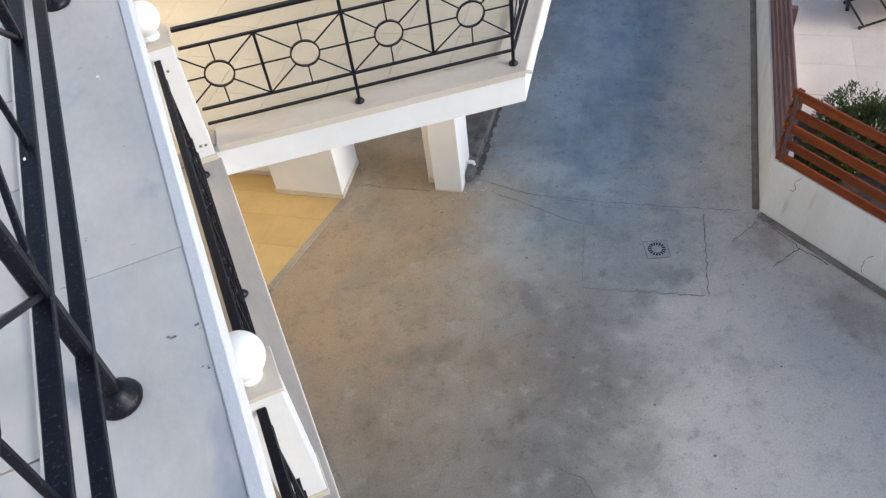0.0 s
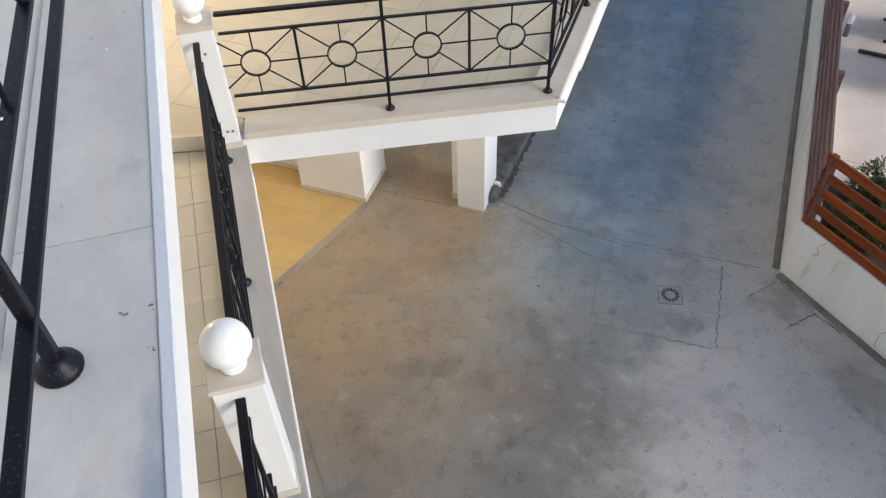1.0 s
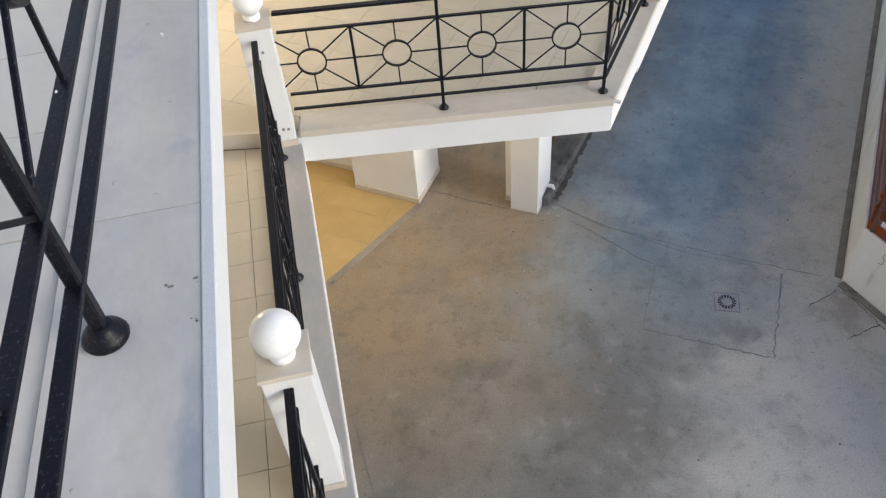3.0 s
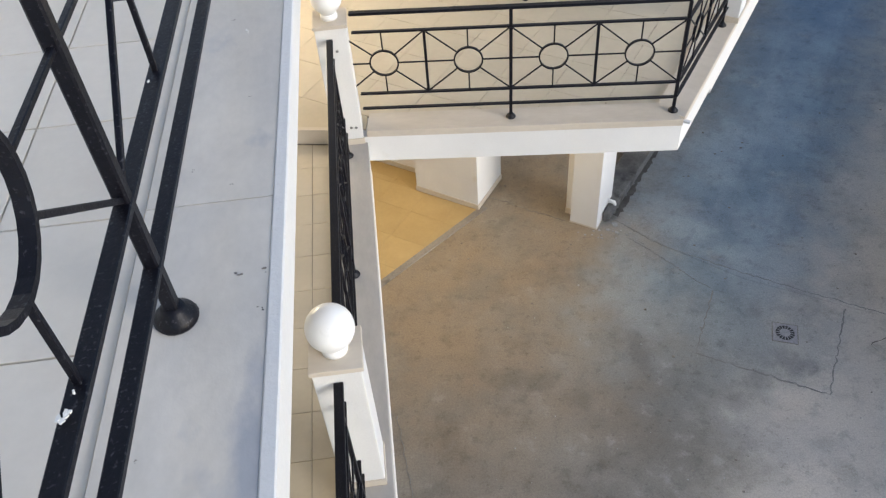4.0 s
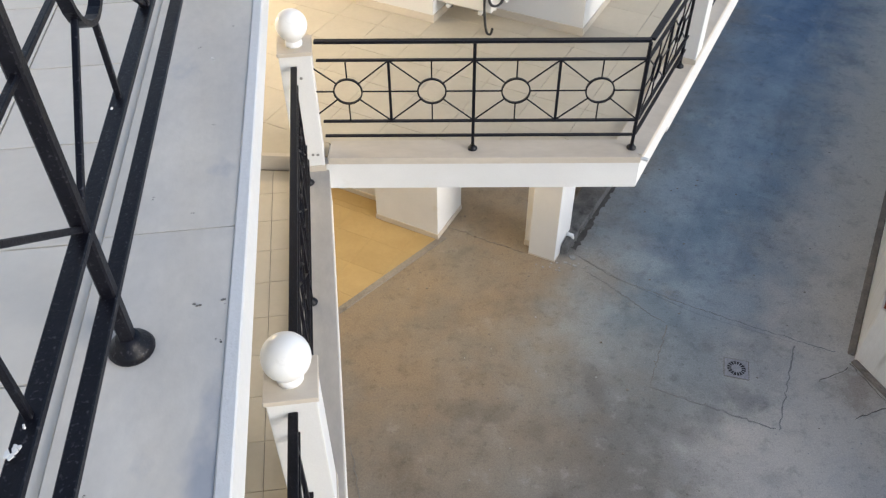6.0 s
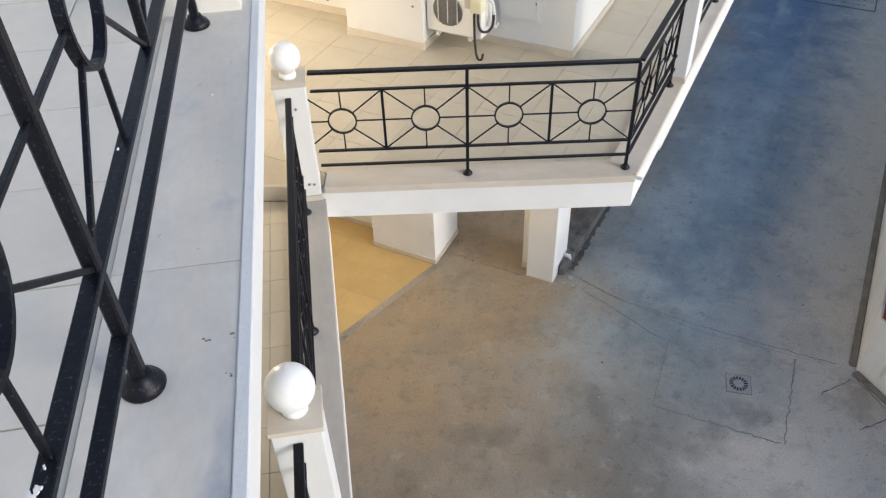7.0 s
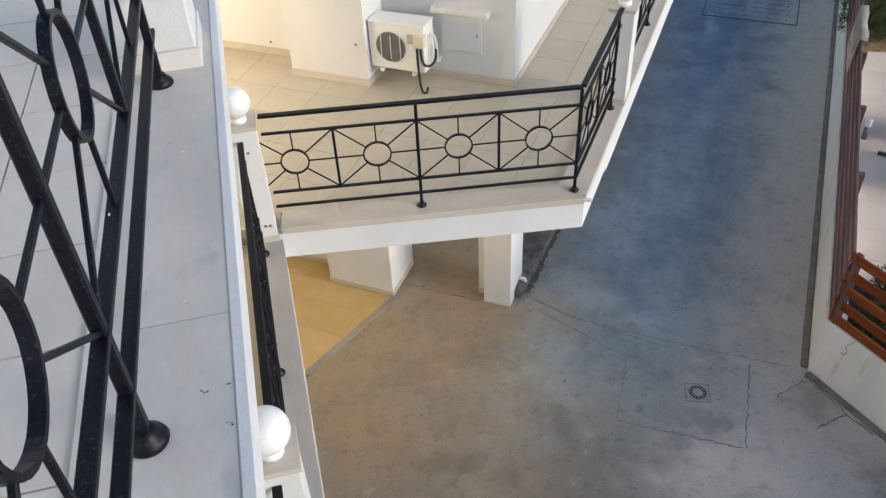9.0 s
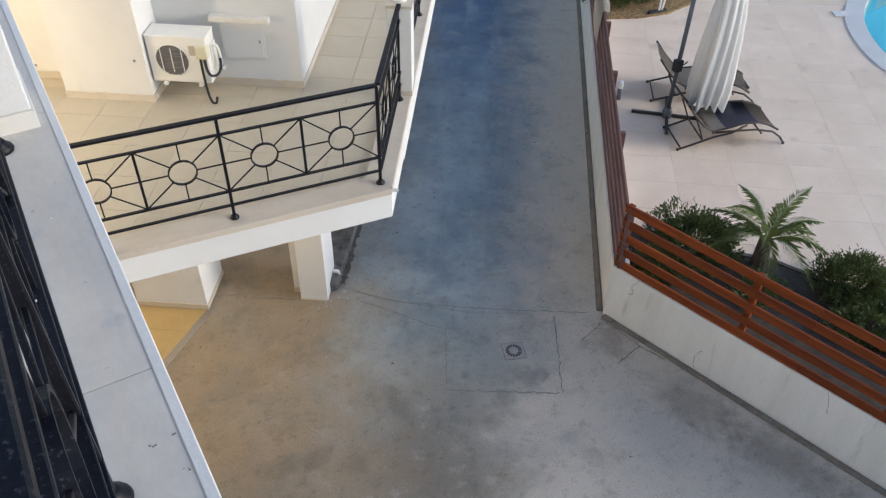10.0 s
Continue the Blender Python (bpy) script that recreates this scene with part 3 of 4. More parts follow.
# ---- walls of the wing ----
for m_ in (WF @ pose(-2.604, 1.20, 3.39, 90), WF @ pose(-3.812, 1.545, 3.09, 90)):
    hk = thing("wall_hook", m_, "small grey hook fixed in the white wall", "hook", "wall hooks")
    part("plate", lathe([(0.0, 0.0), (0.014, 0.0), (0.013, 0.005), (0.0, 0.005)], 12), STEEL, hk)
    part("pin", tube([(0, 0, 0.004), (0, -0.004, 0.018), (0, 0.006, 0.026)], 0.003, 6), STEEL, hk)

structure("wall_wing_front", block(-2.5, -1.12, 1.612, 1.80, 2.94, 6.2), PLASTER, "white plaster wall behind the balcony", "wall", WF)
structure("wall_wing_left", block(-8, -3.372, 1.545, 1.80, 2.94, 6.2), PLASTER, "white plaster wall beside the balcony door", "wall", WF)
structure("wall_wing_pier", block(-3.37, -2.502, 1.20, 1.80, 2.94, 6.2), PLASTER, "white plaster pier standing out from the wall", "wall", WF)
structure("wall_wing_side", block(-1.35, -1.12, 1.802, 14, 2.94, 6.2), PLASTER, "white plaster side wall of the wing", "wall", WF)
structure("wall_ground_pier", block(-3.38, -2.515, 1.262, 1.9, 0, 2.70), PLASTER, "white plaster wall at ground level", "wall", WF)
structure("wall_ground_front", block(-8, -3.382, 1.55, 1.9, 0, 2.70), PLASTER, "white plaster wall beside the entrance", "wall", WF)
structure("wall_ground_back", block(-8, -0.9, 7.0, 7.2, 0, 2.70), PLASTER, "back wall of the covered parking", "wall", WF)
structure("wall_ground_left", block(-3.6, -3.37, 1.91, 7.0, 0, 2.70), PLASTER, "side wall of the covered parking", "wall", WF)
# Roof added above the view; it holds back some of the sky light.
structure("ceiling_wing", block(-8, -0.7, 1.58, 14, 6.2, 6.4), PLASTER, "unseen flat roof slab added over the wing", "ceiling", WF)
for x0, x1, y0, y1 in ((-3.38, -2.490, 1.188, 1.20), (-2.502, -2.490, 1.20, 1.600), (-2.490, -1.12, 1.600, 1.612), (-8, -3.37, 1.533, 1.545)):
    structure("baseboard", block(x0, x1, y0, y1, 2.952, 3.03, 0.002), MARBLE, "low cream tile skirting", "skirting", WF)
structure("baseboard", block(-1.12, -1.108, 1.600, 14, 2.952, 3.03, 0.002), MARBLE, "low cream tile skirting", "skirting", WF)
for x0, x1, y0, y1 in ((-3.39, -2.503, 1.25, 1.262), (-2.515, -2.503, 1.262, 1.90), (-8, -3.39, 1.538, 1.55)):
    structure("baseboard", block(x0, x1, y0, y1, 0.013, 0.085, 0.002), MARBLE, "low cream tile skirting", "skirting", WF)

column = thing("column", WF @ pose(-1.262, 1.785, 0), "square white plaster column on a stained base", "column")
part("shaft", block(-0.168, 0.168, -0.245, 0.245, 0.02, 2.70, 0.006), PLASTER, column)
part("base", block(-0.171, 0.171, -0.248, 0.248, 0, 0.02, 0.003), MARBLE, column)
pil = thing("column", WF @ pose(-1.487, 1.87, 0), "narrow white pilaster behind a column", "column")
part("shaft", block(-0.05, 0.05, -0.2, 0.2, 0.08, 2.70, 0.004), PLASTER, pil)
part("base", block(-0.055, 0.055, -0.205, 0.205, 0, 0.08, 0.003), MARBLE, pil)
kerb = tagged(part("kerb", prism([(-1.088, 1.70), (-1.01, 1.73), (-0.945, 3.1), (-0.92, 8.0), (-1.25, 8.0), (-1.25, 2.06), (-1.088, 2.06)], 0, 0.15, 0.015), DARK_KERB, m=WF),
              "dirty low concrete kerb beside the column", "kerb", kind="structure")
crack("stain", [(-0.975, 1.86), (-0.955, 2.3), (-0.945, 2.75), (-0.93, 3.2), (-0.925, 4.2)], 0.07, 0.006, DARK_JOINT, kerb, 33)
rnd = random.Random(31)
for x, y, s in ((-0.93, 1.72, 0.05), (-0.86, 1.60, 0.035), (-0.97, 1.60, 0.025), (-0.80, 1.80, 0.03), (-0.72, 1.66, 0.02), (-1.06, 1.55, 0.018), (-0.83, 1.95, 0.02)) + tuple(
        (-1.0 + rnd.uniform(-0.28, 0.55), 1.50 + rnd.uniform(-0.12, 0.16), rnd.uniform(0.005, 0.017)) for _ in range(26)):
    ring = [(x + s * rnd.uniform(0.6, 1.3) * math.cos(k * 0.628), y + 0.7 * s * rnd.uniform(0.6, 1.3) * math.sin(k * 0.628)) for k in range(10)]
    part("mortar_splash", prism(ring, 0.0, 0.0075), RIDGE_PALE, kerb)
pipe = thing("pipe", WF @ pose(-1.09, 1.905, 0.15), "short white plastic pipe end at the column", "pipe")
part("tube", tube([(-0.02, 0, 0.02), (0.07, 0, 0.02), (0.075, 0, -0.02)], 0.025, 10), PVC, pipe, smooth=True)


# ---- railings ----
RINGS = {}


def ring_mesh(r):
    if r not in RINGS:
        bm = bmesh.new()
        n, w, t = 28, 0.010, 0.020
        rows = []
        for k in range(n):
            a = 2 * math.pi * k / n
            rows.append([bm.verts.new(((r + u) * math.cos(a), v, (r + u) * math.sin(a))) for u, v in
                         ((-w / 2, -t / 2), (w / 2, -t / 2), (w / 2, t / 2), (-w / 2, t / 2))])
        for k in range(n):
            a, b = rows[k], rows[(k + 1) % n]
            for i in range(4):
                j = (i + 1) % 4
                bm.faces.new((a[i], a[j], b[j], b[i]))
        RINGS[r] = mesh_of("ring", bm, IRON)
    return RINGS[r]


FOOT = mesh_of("foot", lathe([(0.0, 0.0), (0.037, 0.0), (0.039, 0.006), (0.034, 0.016), (0.022, 0.026), (0.019, 0.034), (0.0, 0.036)], 20), IRON, True)


def railing(m, start, end, posts, mids, group):
    """Iron railing along x of m: top rail, three rails, posts with feet, and sun panels between the uprights."""
    r = thing("railing", m, "black wrought iron railing with sun-ray panels", "railing", group)
    bar("top_rail", (start, 0, 0.94), (end, 0, 0.94), 0.022, 0.045, IRON, r)
    for z in (0.13, 0.265, 0.79):
        bar("rail", (start, 0, z), (end, 0, z), 0.014, 0.028, IRON, r)
    for x in posts:
        p = bar("post", (x, 0, 0.0), (x, 0, 0.925), 0.024, 0.024, IRON, r)
        part("foot", FOOT, IRON, p)
    for x in mids:
        bar("upright", (x, 0, 0.27), (x, 0, 0.785), 0.02, 0.02, IRON, r)
    ups = sorted(list(posts) + list(mids))
    ups = [u for u in ups if start - 0.2 < u < end + 0.2]
    for a, b in zip(ups, ups[1:]):
        if b - a < 0.3:
            continue
        cx, cz, rad = (a + b) / 2, 0.5275, 0.104
        part("ring", ring_mesh(rad), IRON, r, m=pose(cx, 0, cz))
        for px, pz in ((a, 0.27), (b, 0.27), (a, 0.785), (b, 0.785), (cx, 0.27), (cx, 0.785), (a, cz), (b, cz)):
            d = Vector((px - cx, 0, pz - cz)).normalized() * rad
            bar("ray", (cx + d.x, 0, cz + d.z), (px, 0, pz), 0.010, 0.010, IRON, r)
    return r


def globe_lamp(m, group, h=1.045, s=0.225, cap=0.245):
    """White pillar with a cream cap; the globe lamp on it is a thing of its own."""
    p = thing("pillar", m, "white plaster pillar with a cream marble cap", "pillar", group)
    part("shaft", block(-s / 2, s / 2, -s / 2, s / 2, 0.05, h - 0.03, 0.006), PLASTER, p)
    part("plinth", block(-s / 2 - 0.006, s / 2 + 0.006, -s / 2 - 0.006, s / 2 + 0.006, 0, 0.05, 0.002), MARBLE, p)
    part("cap", block(-cap / 2, cap / 2, -cap / 2, cap / 2, h - 0.03, h, 0.003), MARBLE, p)
    g = thing("globe_lamp", m @ pose(0, 0, h), "round white opal glass lamp on a pillar", "lamp", "globe lamps")
    prof = [(0.111 * math.sin(a), 0.152 - 0.111 * math.cos(a)) for a in [math.pi * k / 20 for k in range(4, 21)]]
    part("globe", lathe([(0.056, 0.045)] + prof[0:-1] + [(0, 0.263)], 32), OPAL, g, smooth=True)
    part("collar", lathe([(0.060, 0.0), (0.061, 0.018), (0.055, 0.05), (0.0, 0.05)], 24), OPAL, g, smooth=True)
    return p


PM = lambda p, q, z: PF @ pose(p, q, z)
far_pillar = globe_lamp(PM(0.103, 2.94, 2.885), "pillars of the path")
for x, z in ((0.024, 0.838), (0.031, 0.161), (0.069, 0.157)):
    part("anchor", lathe([(0.0, 0.0), (0.011, 0.0), (0.011, 0.006), (0.006, 0.008), (0.0, 0.008)], 12), STEEL, far_pillar, "rusty anchor stub", pose(x, -0.1115, z, 90))
globe_lamp(PM(0.09, -0.011, 2.885), "pillars of the path")
globe_lamp(PM(0.09, -2.94, 2.885), "pillars of the path")
globe_lamp(WF @ pose(-0.128, 1.60, 2.998), "pillars of the balcony", 0.93)

along = lambda p, q, z: PF @ pose(p, q, z, 0, 0, 90)
railing(along(0.088, 0.0, 2.885), 0.105, 2.805, (0.165, 1.425, 2.685), (0.795, 2.055), "railings of the lower floor")
railing(along(0.088, -2.93, 2.885), 0.105, 2.805, (0.165, 1.425, 2.685), (0.795, 2.055), "railings of the lower floor")
railing(pose(0, 5.0, 3.0), 0.36, 2.743, (1.5, 2.743), (0.257, 0.8785, 2.1215), "railings of the lower floor")
railing(WF @ pose(-0.128, 0.0, 2.998, 0, 0, 90), 0.06, 1.485, (1.404,), (0.06, 0.732), "railings of the lower floor")
railing(WF @ pose(-0.124, 0.0, 2.998, 0, 0, 90), 1.715, 5.9, (3.267, 4.53, 5.79), (2.0, 2.633, 3.9, 5.16), "railings of the lower floor")
railing(along(0.082, 0.0, 5.794), -5.7, 0.03, (-5.38, -4.05, -2.72, -1.39, -0.06), (-4.70, -3.37, -2.04, -0.705), "railings of the upper floor")

upil = thing("pillar", PM(0.085, 0.148, 5.762), "white plaster pillar on a cream tile plinth", "pillar")
part("shaft", block(-0.115, 0.115, -0.122, 0.15, 0.09, 1.2, 0.006), PLASTER, upil)
part("plinth", block(-0.123, 0.123, -0.13, 0.158, 0.0, 0.09, 0.002), PLINTH, upil)

# ---- air conditioner and box on the wall ----
ac = thing("air_conditioner", WF @ pose(-2.197, 1.40, 3.155), "cream outdoor air conditioner unit hung on the wall", "air conditioner")
part("body", block(-0.2875, 0.2875, -0.145, 0.095, 0, 0.47, 0.012), PLASTIC, ac)
part("top_panel", block(-0.292, 0.292, -0.149, 0.099, 0.462, 0.478, 0.006), PLASTIC, ac)
part("fan_hollow", lathe([(0.0, 0.0), (0.158, 0.0), (0.158, 0.004), (0.0, 0.004)], 32), GRILLE, ac, m=pose(-0.058, -0.145, 0.235, 90))
part("fan_ring", lathe([(0.164, 0.0), (0.164, 0.010), (0.155, 0.010), (0.155, 0.0)], 32, False), PLASTIC, ac, m=pose(-0.058, -0.145, 0.235, 90))
for k in range(18):
    z = -0.144 + k * 0.017
    w = math.sqrt(max(0.157 ** 2 - z ** 2, 0.0001))
    part("grille_bar", block(-w, w, -0.004, 0.004, -0.0016, 0.0016), GRILLE, ac, m=pose(-0.058, -0.154, 0.235 + z))
for dx in (-0.10, 0.0, 0.10):
    part("grille_bar", block(-0.003, 0.003, -0.004, 0.004, -0.12, 0.12), PVC, ac, m=pose(-0.058 + dx, -0.158, 0.235))
part("side_cover", block(0.283, 0.305, -0.06, 0.07, 0.10, 0.36, 0.010), PLASTIC, ac)
part("valve_cover", block(0.185, 0.298, -0.185, -0.09, 0.27, 0.40, 0.012), SIDING, ac, "yellowed plastic valve cover")
part("sticker", block(0.115, 0.18, -0.148, -0.144, 0.29, 0.39), MARBLE, ac, "faded cream label")
for x in (-0.17, 0.17):
    part("bracket", block(x - 0.018, x + 0.018, -0.16, 0.21, -0.035, 0.0, 0.003), PVC, ac)
    part("bracket_leg", block(x - 0.018, x + 0.018, 0.175, 0.21, -0.14, -0.035, 0.003), PVC, ac)
    part("bolt", block(x - 0.028, x + 0.028, -0.13, -0.08, -0.05, -0.035, 0.004), STEEL, ac)


def bend(pts, n=5):
    """More points on a smooth line through pts."""
    out = []
    ps = [Vector(p) for p in pts]
    for i in range(len(ps) - 1):
        p0, p1, p2, p3 = ps[max(i - 1, 0)], ps[i], ps[i + 1], ps[min(i + 2, len(ps) - 1)]
        for k in range(n):
            f = k / n
            out.append(0.5 * (2 * p1 + (p2 - p0) * f + (2 * p0 - 5 * p1 + 4 * p2 - p3) * f * f + (3 * p1 - p0 - 3 * p2 + p3) * f ** 3))
    return out + [ps[-1]]


hose = [(0.215, -0.15, 0.28), (0.22, -0.165, 0.20), (0.225, -0.165, 0.02), (0.24, -0.17, -0.12), (0.265, -0.175, -0.19), (0.30, -0.175, -0.19), (0.315, -0.17, -0.13)]
part("drain_hose", tube(bend(hose), 0.012, 8), RUBBER, ac, "black drain hose hanging from the unit", smooth=True)
part("pipe_loop", tube(bend([(0.255, -0.15, 0.28), (0.265, -0.17, 0.18), (0.29, -0.16, 0.10), (0.335, -0.11, 0.08), (0.365, -0.06, 0.13), (0.365, -0.04, 0.22)]), 0.013, 8), RUBBER, ac, smooth=True)
part("pipe_cover", tube(bend([(0.30, -0.04, 0.36), (0.345, -0.03, 0.34), (0.36, -0.02, 0.24), (0.355, 0.0, 0.10), (0.34, 0.08, 0.04), (0.31, 0.19, 0.02)]), 0.014, 8), PVC, ac, smooth=True)

mbox = thing("meter_box", WF @ pose(-1.67, 1.612, 3.25), "white meter box in the wall under a cream ledge", "meter box")
part("frame", block(-0.215, 0.215, -0.012, 0.0, 0.0, 0.40, 0.003), PLASTER, mbox)
part("door", block(-0.195, 0.195, -0.022, -0.012, 0.02, 0.38, 0.003), PLASTER, mbox)
part("ledge", block(-0.27, 0.30, -0.09, 0.0, 0.41, 0.465, 0.004), PLINTH, mbox)
part("latch", block(0.165, 0.18, -0.028, -0.022, 0.18, 0.21, 0.002), STEEL, mbox)


# ---- wall lamps that light the lower floor and the entrance ----
def wall_lamp(m, watts, label, colour):
    w = thing("wall_lamp", m, label, "lamp", "wall lamps")
    part("bracket", block(-0.05, 0.05, -0.02, 0.0, -0.08, 0.08, 0.004), IRON, w)
    g = part("globe", lathe([(0.0, -0.09)] + [(0.09 * math.sin(math.pi * k / 12), -0.09 * math.cos(math.pi * k / 12)) for k in range(1, 12)] + [(0.0, 0.09)], 20),
             LIT, w, m=pose(0, -0.12, 0), smooth=True)
    g.visible_shadow = False
    part("arm", tube([(0, -0.01, -0.03), (0, -0.08, -0.08), (0, -0.12, -0.09)], 0.01, 8), IRON, w)
    lamp("bulb", m @ Vector((0, -0.12, 0)), watts, 0.08, colour)


wall_lamp(PF @ pose(-2.4, 5.0, 4.3, 0, 0, 90), 180, "lit round wall lamp on the near building above the balcony", (1.0, 0.75, 0.40))
wall_lamp(WF @ pose(-4.2, 1.55, 1.95), 18, "lit round wall lamp beside the ground entrance", (1.0, 0.68, 0.29))


def ceiling_lamp(m, watts):
    c = thing("ceiling_lamp", m, "lit round ceiling lamp under the balcony slab", "lamp", "ceiling lamps")
    part("base", lathe([(0.0, -0.025), (0.10, -0.025), (0.10, 0.0), (0.0, 0.0)], 20), PVC, c)
    g = part("globe", lathe([(0.0, -0.085), (0.05, -0.078), (0.082, -0.055), (0.09, -0.025), (0.0, -0.025)], 20), LIT, c, smooth=True)
    g.visible_shadow = False
    lamp("bulb", m @ Vector((0, 0, -0.055)), watts, 0.06)


ceiling_lamp(WF @ pose(-2.75, 0.45, 2.70), 31)
ceiling_lamp(WF @ pose(-1.55, 0.75, 2.70), 26)

# ---- garden wall and fence ----
K = Vector((5.62, 5.29, 0))
DF = Matrix.Translation(K) @ pose(0, 0, 0, 0, 0, -67.5)     # x along the slanted wall, y towards the patio
GF = Matrix.Translation(K) @ pose(0, 0, 0, 0, 0, -28.5)     # the garden wall along the driveway: y along it, x towards the patio
wt = 0.80
slant = structure("wall_garden_slant", prism([(0, 0), (14, 0), (14, 0.13), (0.05, 0.13)], 0, wt), WALL_OLD, "white garden wall with cracks and stains", "wall", DF)
structure("wall_garden_side", prism([(0, 0.002), (0.2, 0.075), (0.2, 40), (0, 40)], 0, wt), WALL_OLD, "white garden wall along the driveway", "wall", GF)
structure("trim_wall_foot", block(-0.08, -0.002, 0.03, 30, 0, 0.035, 0.016), FOOT_TAN, "dirty mortar fillet at the foot of the garden wall", "wall foot", GF)
upright = pose(0, -0.001, 0, 90)
for n_, pts in enumerate(([(0.36, 0.80), (0.30, 0.66), (0.33, 0.58), (0.24, 0.50)], [(1.30, 0.35), (1.22, 0.22), (1.25, 0.02)], [(2.6, 0.8), (2.7, 0.5)], [(3.7, 0.3), (3.6, 0.02)])):
    crack("crack", pts, 0.004, 0.002, DIRT_EDGE, slant, 50 + n_, upright)
crack("crack", [(0.03, -0.095), (0.5, -0.10), (0.62, -0.13), (0.8, -0.098), (1.0, -0.10)], 0.007, 0.004, DARK_JOINT, slant, 71)
structure("trim_slant_foot", block(0.02, 14, -0.075, 0.0, 0, 0.03, 0.014), FOOT_TAN, "dirty mortar fillet at the foot of the slanted wall", "wall foot", DF)


def fence(m, length, material, step, label, height, first=0.04):
    """Boards on posts; height gives the top's height along the run."""
    f = thing("fence", m, label, "fence", "garden fence")
    n = int(length / step) + 1
    for k in range(n):
        x = first + k * step
        part("post", block(x - 0.035, x + 0.035, 0.028, 0.098, 0, height(x) - 0.03, 0.004), material, f)
    rnd = random.Random(int(length * 10))
    for k in range(5):
        x = 0.0
        while x < length - 0.01:
            e = min(x + step * (1.45 if x == 0.0 else 2), length)
            d = [0.112 * height(u) / 0.93 for u in (x, e)]
            z = [(height(u) - dd) * k / 4 + rnd.uniform(-0.004, 0.004) for u, dd in zip((x, e), d)]
            bm = block(x + 0.001, e - 0.001, 0.0, 0.026, 0, 1, 0)
            for v in bm.verts:
                i = 0 if v.co.x < (x + e) / 2 else 1
                v.co.z = z[i] + v.co.z * d[i]
            bmesh.ops.bevel(bm, geom=bm.edges[:], offset=0.003, segments=1, affect='EDGES')
            part("slat", bm, material, f)
            x = e
    return f


fence(DF @ pose(0.0, 0.015, wt), 9.3, WOOD, 1.55, "red-brown stained wooden fence on the garden wall", lambda x: 0.90)
SIDE_LEN = 15.0
fence(GF @ pose(0.02, 0.03 + SIDE_LEN, wt, 0, 0, -90), SIDE_LEN, WOOD_OLD, 1.5, "faded brown wooden fence beside the driveway", lambda x: 0.90)
bm = bmesh.new()
rows = []
rnd = random.Random(3)
for i in range(9):
    u = i / 8
    y = 4.75 + 1.2 * u
    top = wt + 0.905
    prof = [(-0.02, top - 0.62), (-0.015, top - 0.3), (0.0, top + 0.0), (0.03, top + 0.012), (0.11, top), (0.13, top - 0.25)]
    rows.append([bm.verts.new((x + rnd.uniform(-0.012, 0.012), y + rnd.uniform(-0.02, 0.02), z + 0.05 * math.sin(u * 9) * (0.3 if k in (2, 3) else 1))) for k, (x, z) in enumerate(prof)])
for a, b in zip(rows, rows[1:]):
    for k in range(5):
        bm.faces.new((a[k], a[k + 1], b[k + 1], b[k]))
bmesh.ops.solidify(bm, geom=bm.faces[:], thickness=0.008)
tagged(part("towel", bm, TOWEL, m=GF, smooth=True), "beige towel hung over the wooden fence", "towel")

# ---- patio ----
PZ = 0.60
pool_c, pool_r = Vector((16.02, 7.26)), 3.31
h = pool_r + 0.4
bm = bmesh.new()


def quad(bm, pts, z):
    bm.faces.new([bm.verts.new((x, y, z)) for x, y in pts])


cx, cy = pool_c
ed = lambda y: 5.76 + (5.35 - y) * 0.4142 if y < 5.35 else 5.76 + (y - 5.35) * 0.543
z = PZ - 0.006
quad(bm, [(ed(-12), -12), (40, -12), (40, cy - h), (ed(cy - h), cy - h)], z)
quad(bm, [(ed(cy - h), cy - h), (cx - h, cy - h), (cx - h, 5.35), (ed(5.35), 5.35)], z)
quad(bm, [(ed(5.35), 5.35), (cx - h, 5.35), (cx - h, cy + h), (ed(cy + h), cy + h)], z)
quad(bm, [(cx + h, cy - h), (40, cy - h), (40, cy + h), (cx + h, cy + h)], z)
quad(bm, [(ed(cy + h), cy + h), (40, cy + h), (40, 40), (ed(40), 40)], z)
N = 64
circ = [(cx + pool_r * math.cos(2 * math.pi * k / N), cy + pool_r * math.sin(2 * math.pi * k / N)) for k in range(N)]
sq = []
for k in range(N):
    a = 2 * math.pi * k / N
    s = h / max(abs(math.cos(a)), abs(math.sin(a)))
    sq.append((cx + s * math.cos(a), cy + s * math.sin(a)))
for k in range(N):
    j = (k + 1) % N
    quad(bm, [circ[k], circ[j], sq[j], sq[k]], z)
bmesh.ops.remove_doubles(bm, verts=bm.verts[:], dist=0.001)
r = bmesh.ops.extrude_face_region(bm, geom=bm.faces[:])
bmesh.ops.translate(bm, vec=(0, 0, -0.5), verts=[v for v in r["geom"] if isinstance(v, bmesh.types.BMVert)])
patio = structure("patio", bm, PAVING, "beige stone patio round the pool", "patio")
basin = structure("pool_basin", lathe([(pool_r, 0.57), (pool_r, 0.06), (0.0, 0.05)], N, False), POOL, "turquoise tiled pool basin", "pool", pose(cx, cy, 0))
water = structure("water", lathe([(0.0, 0.0), (pool_r - 0.002, 0.0), (pool_r - 0.002, 0.01), (0.0, 0.01)], N), WATER, "clear blue pool water", "water", pose(cx, cy, 0.535))
water.visible_shadow = False
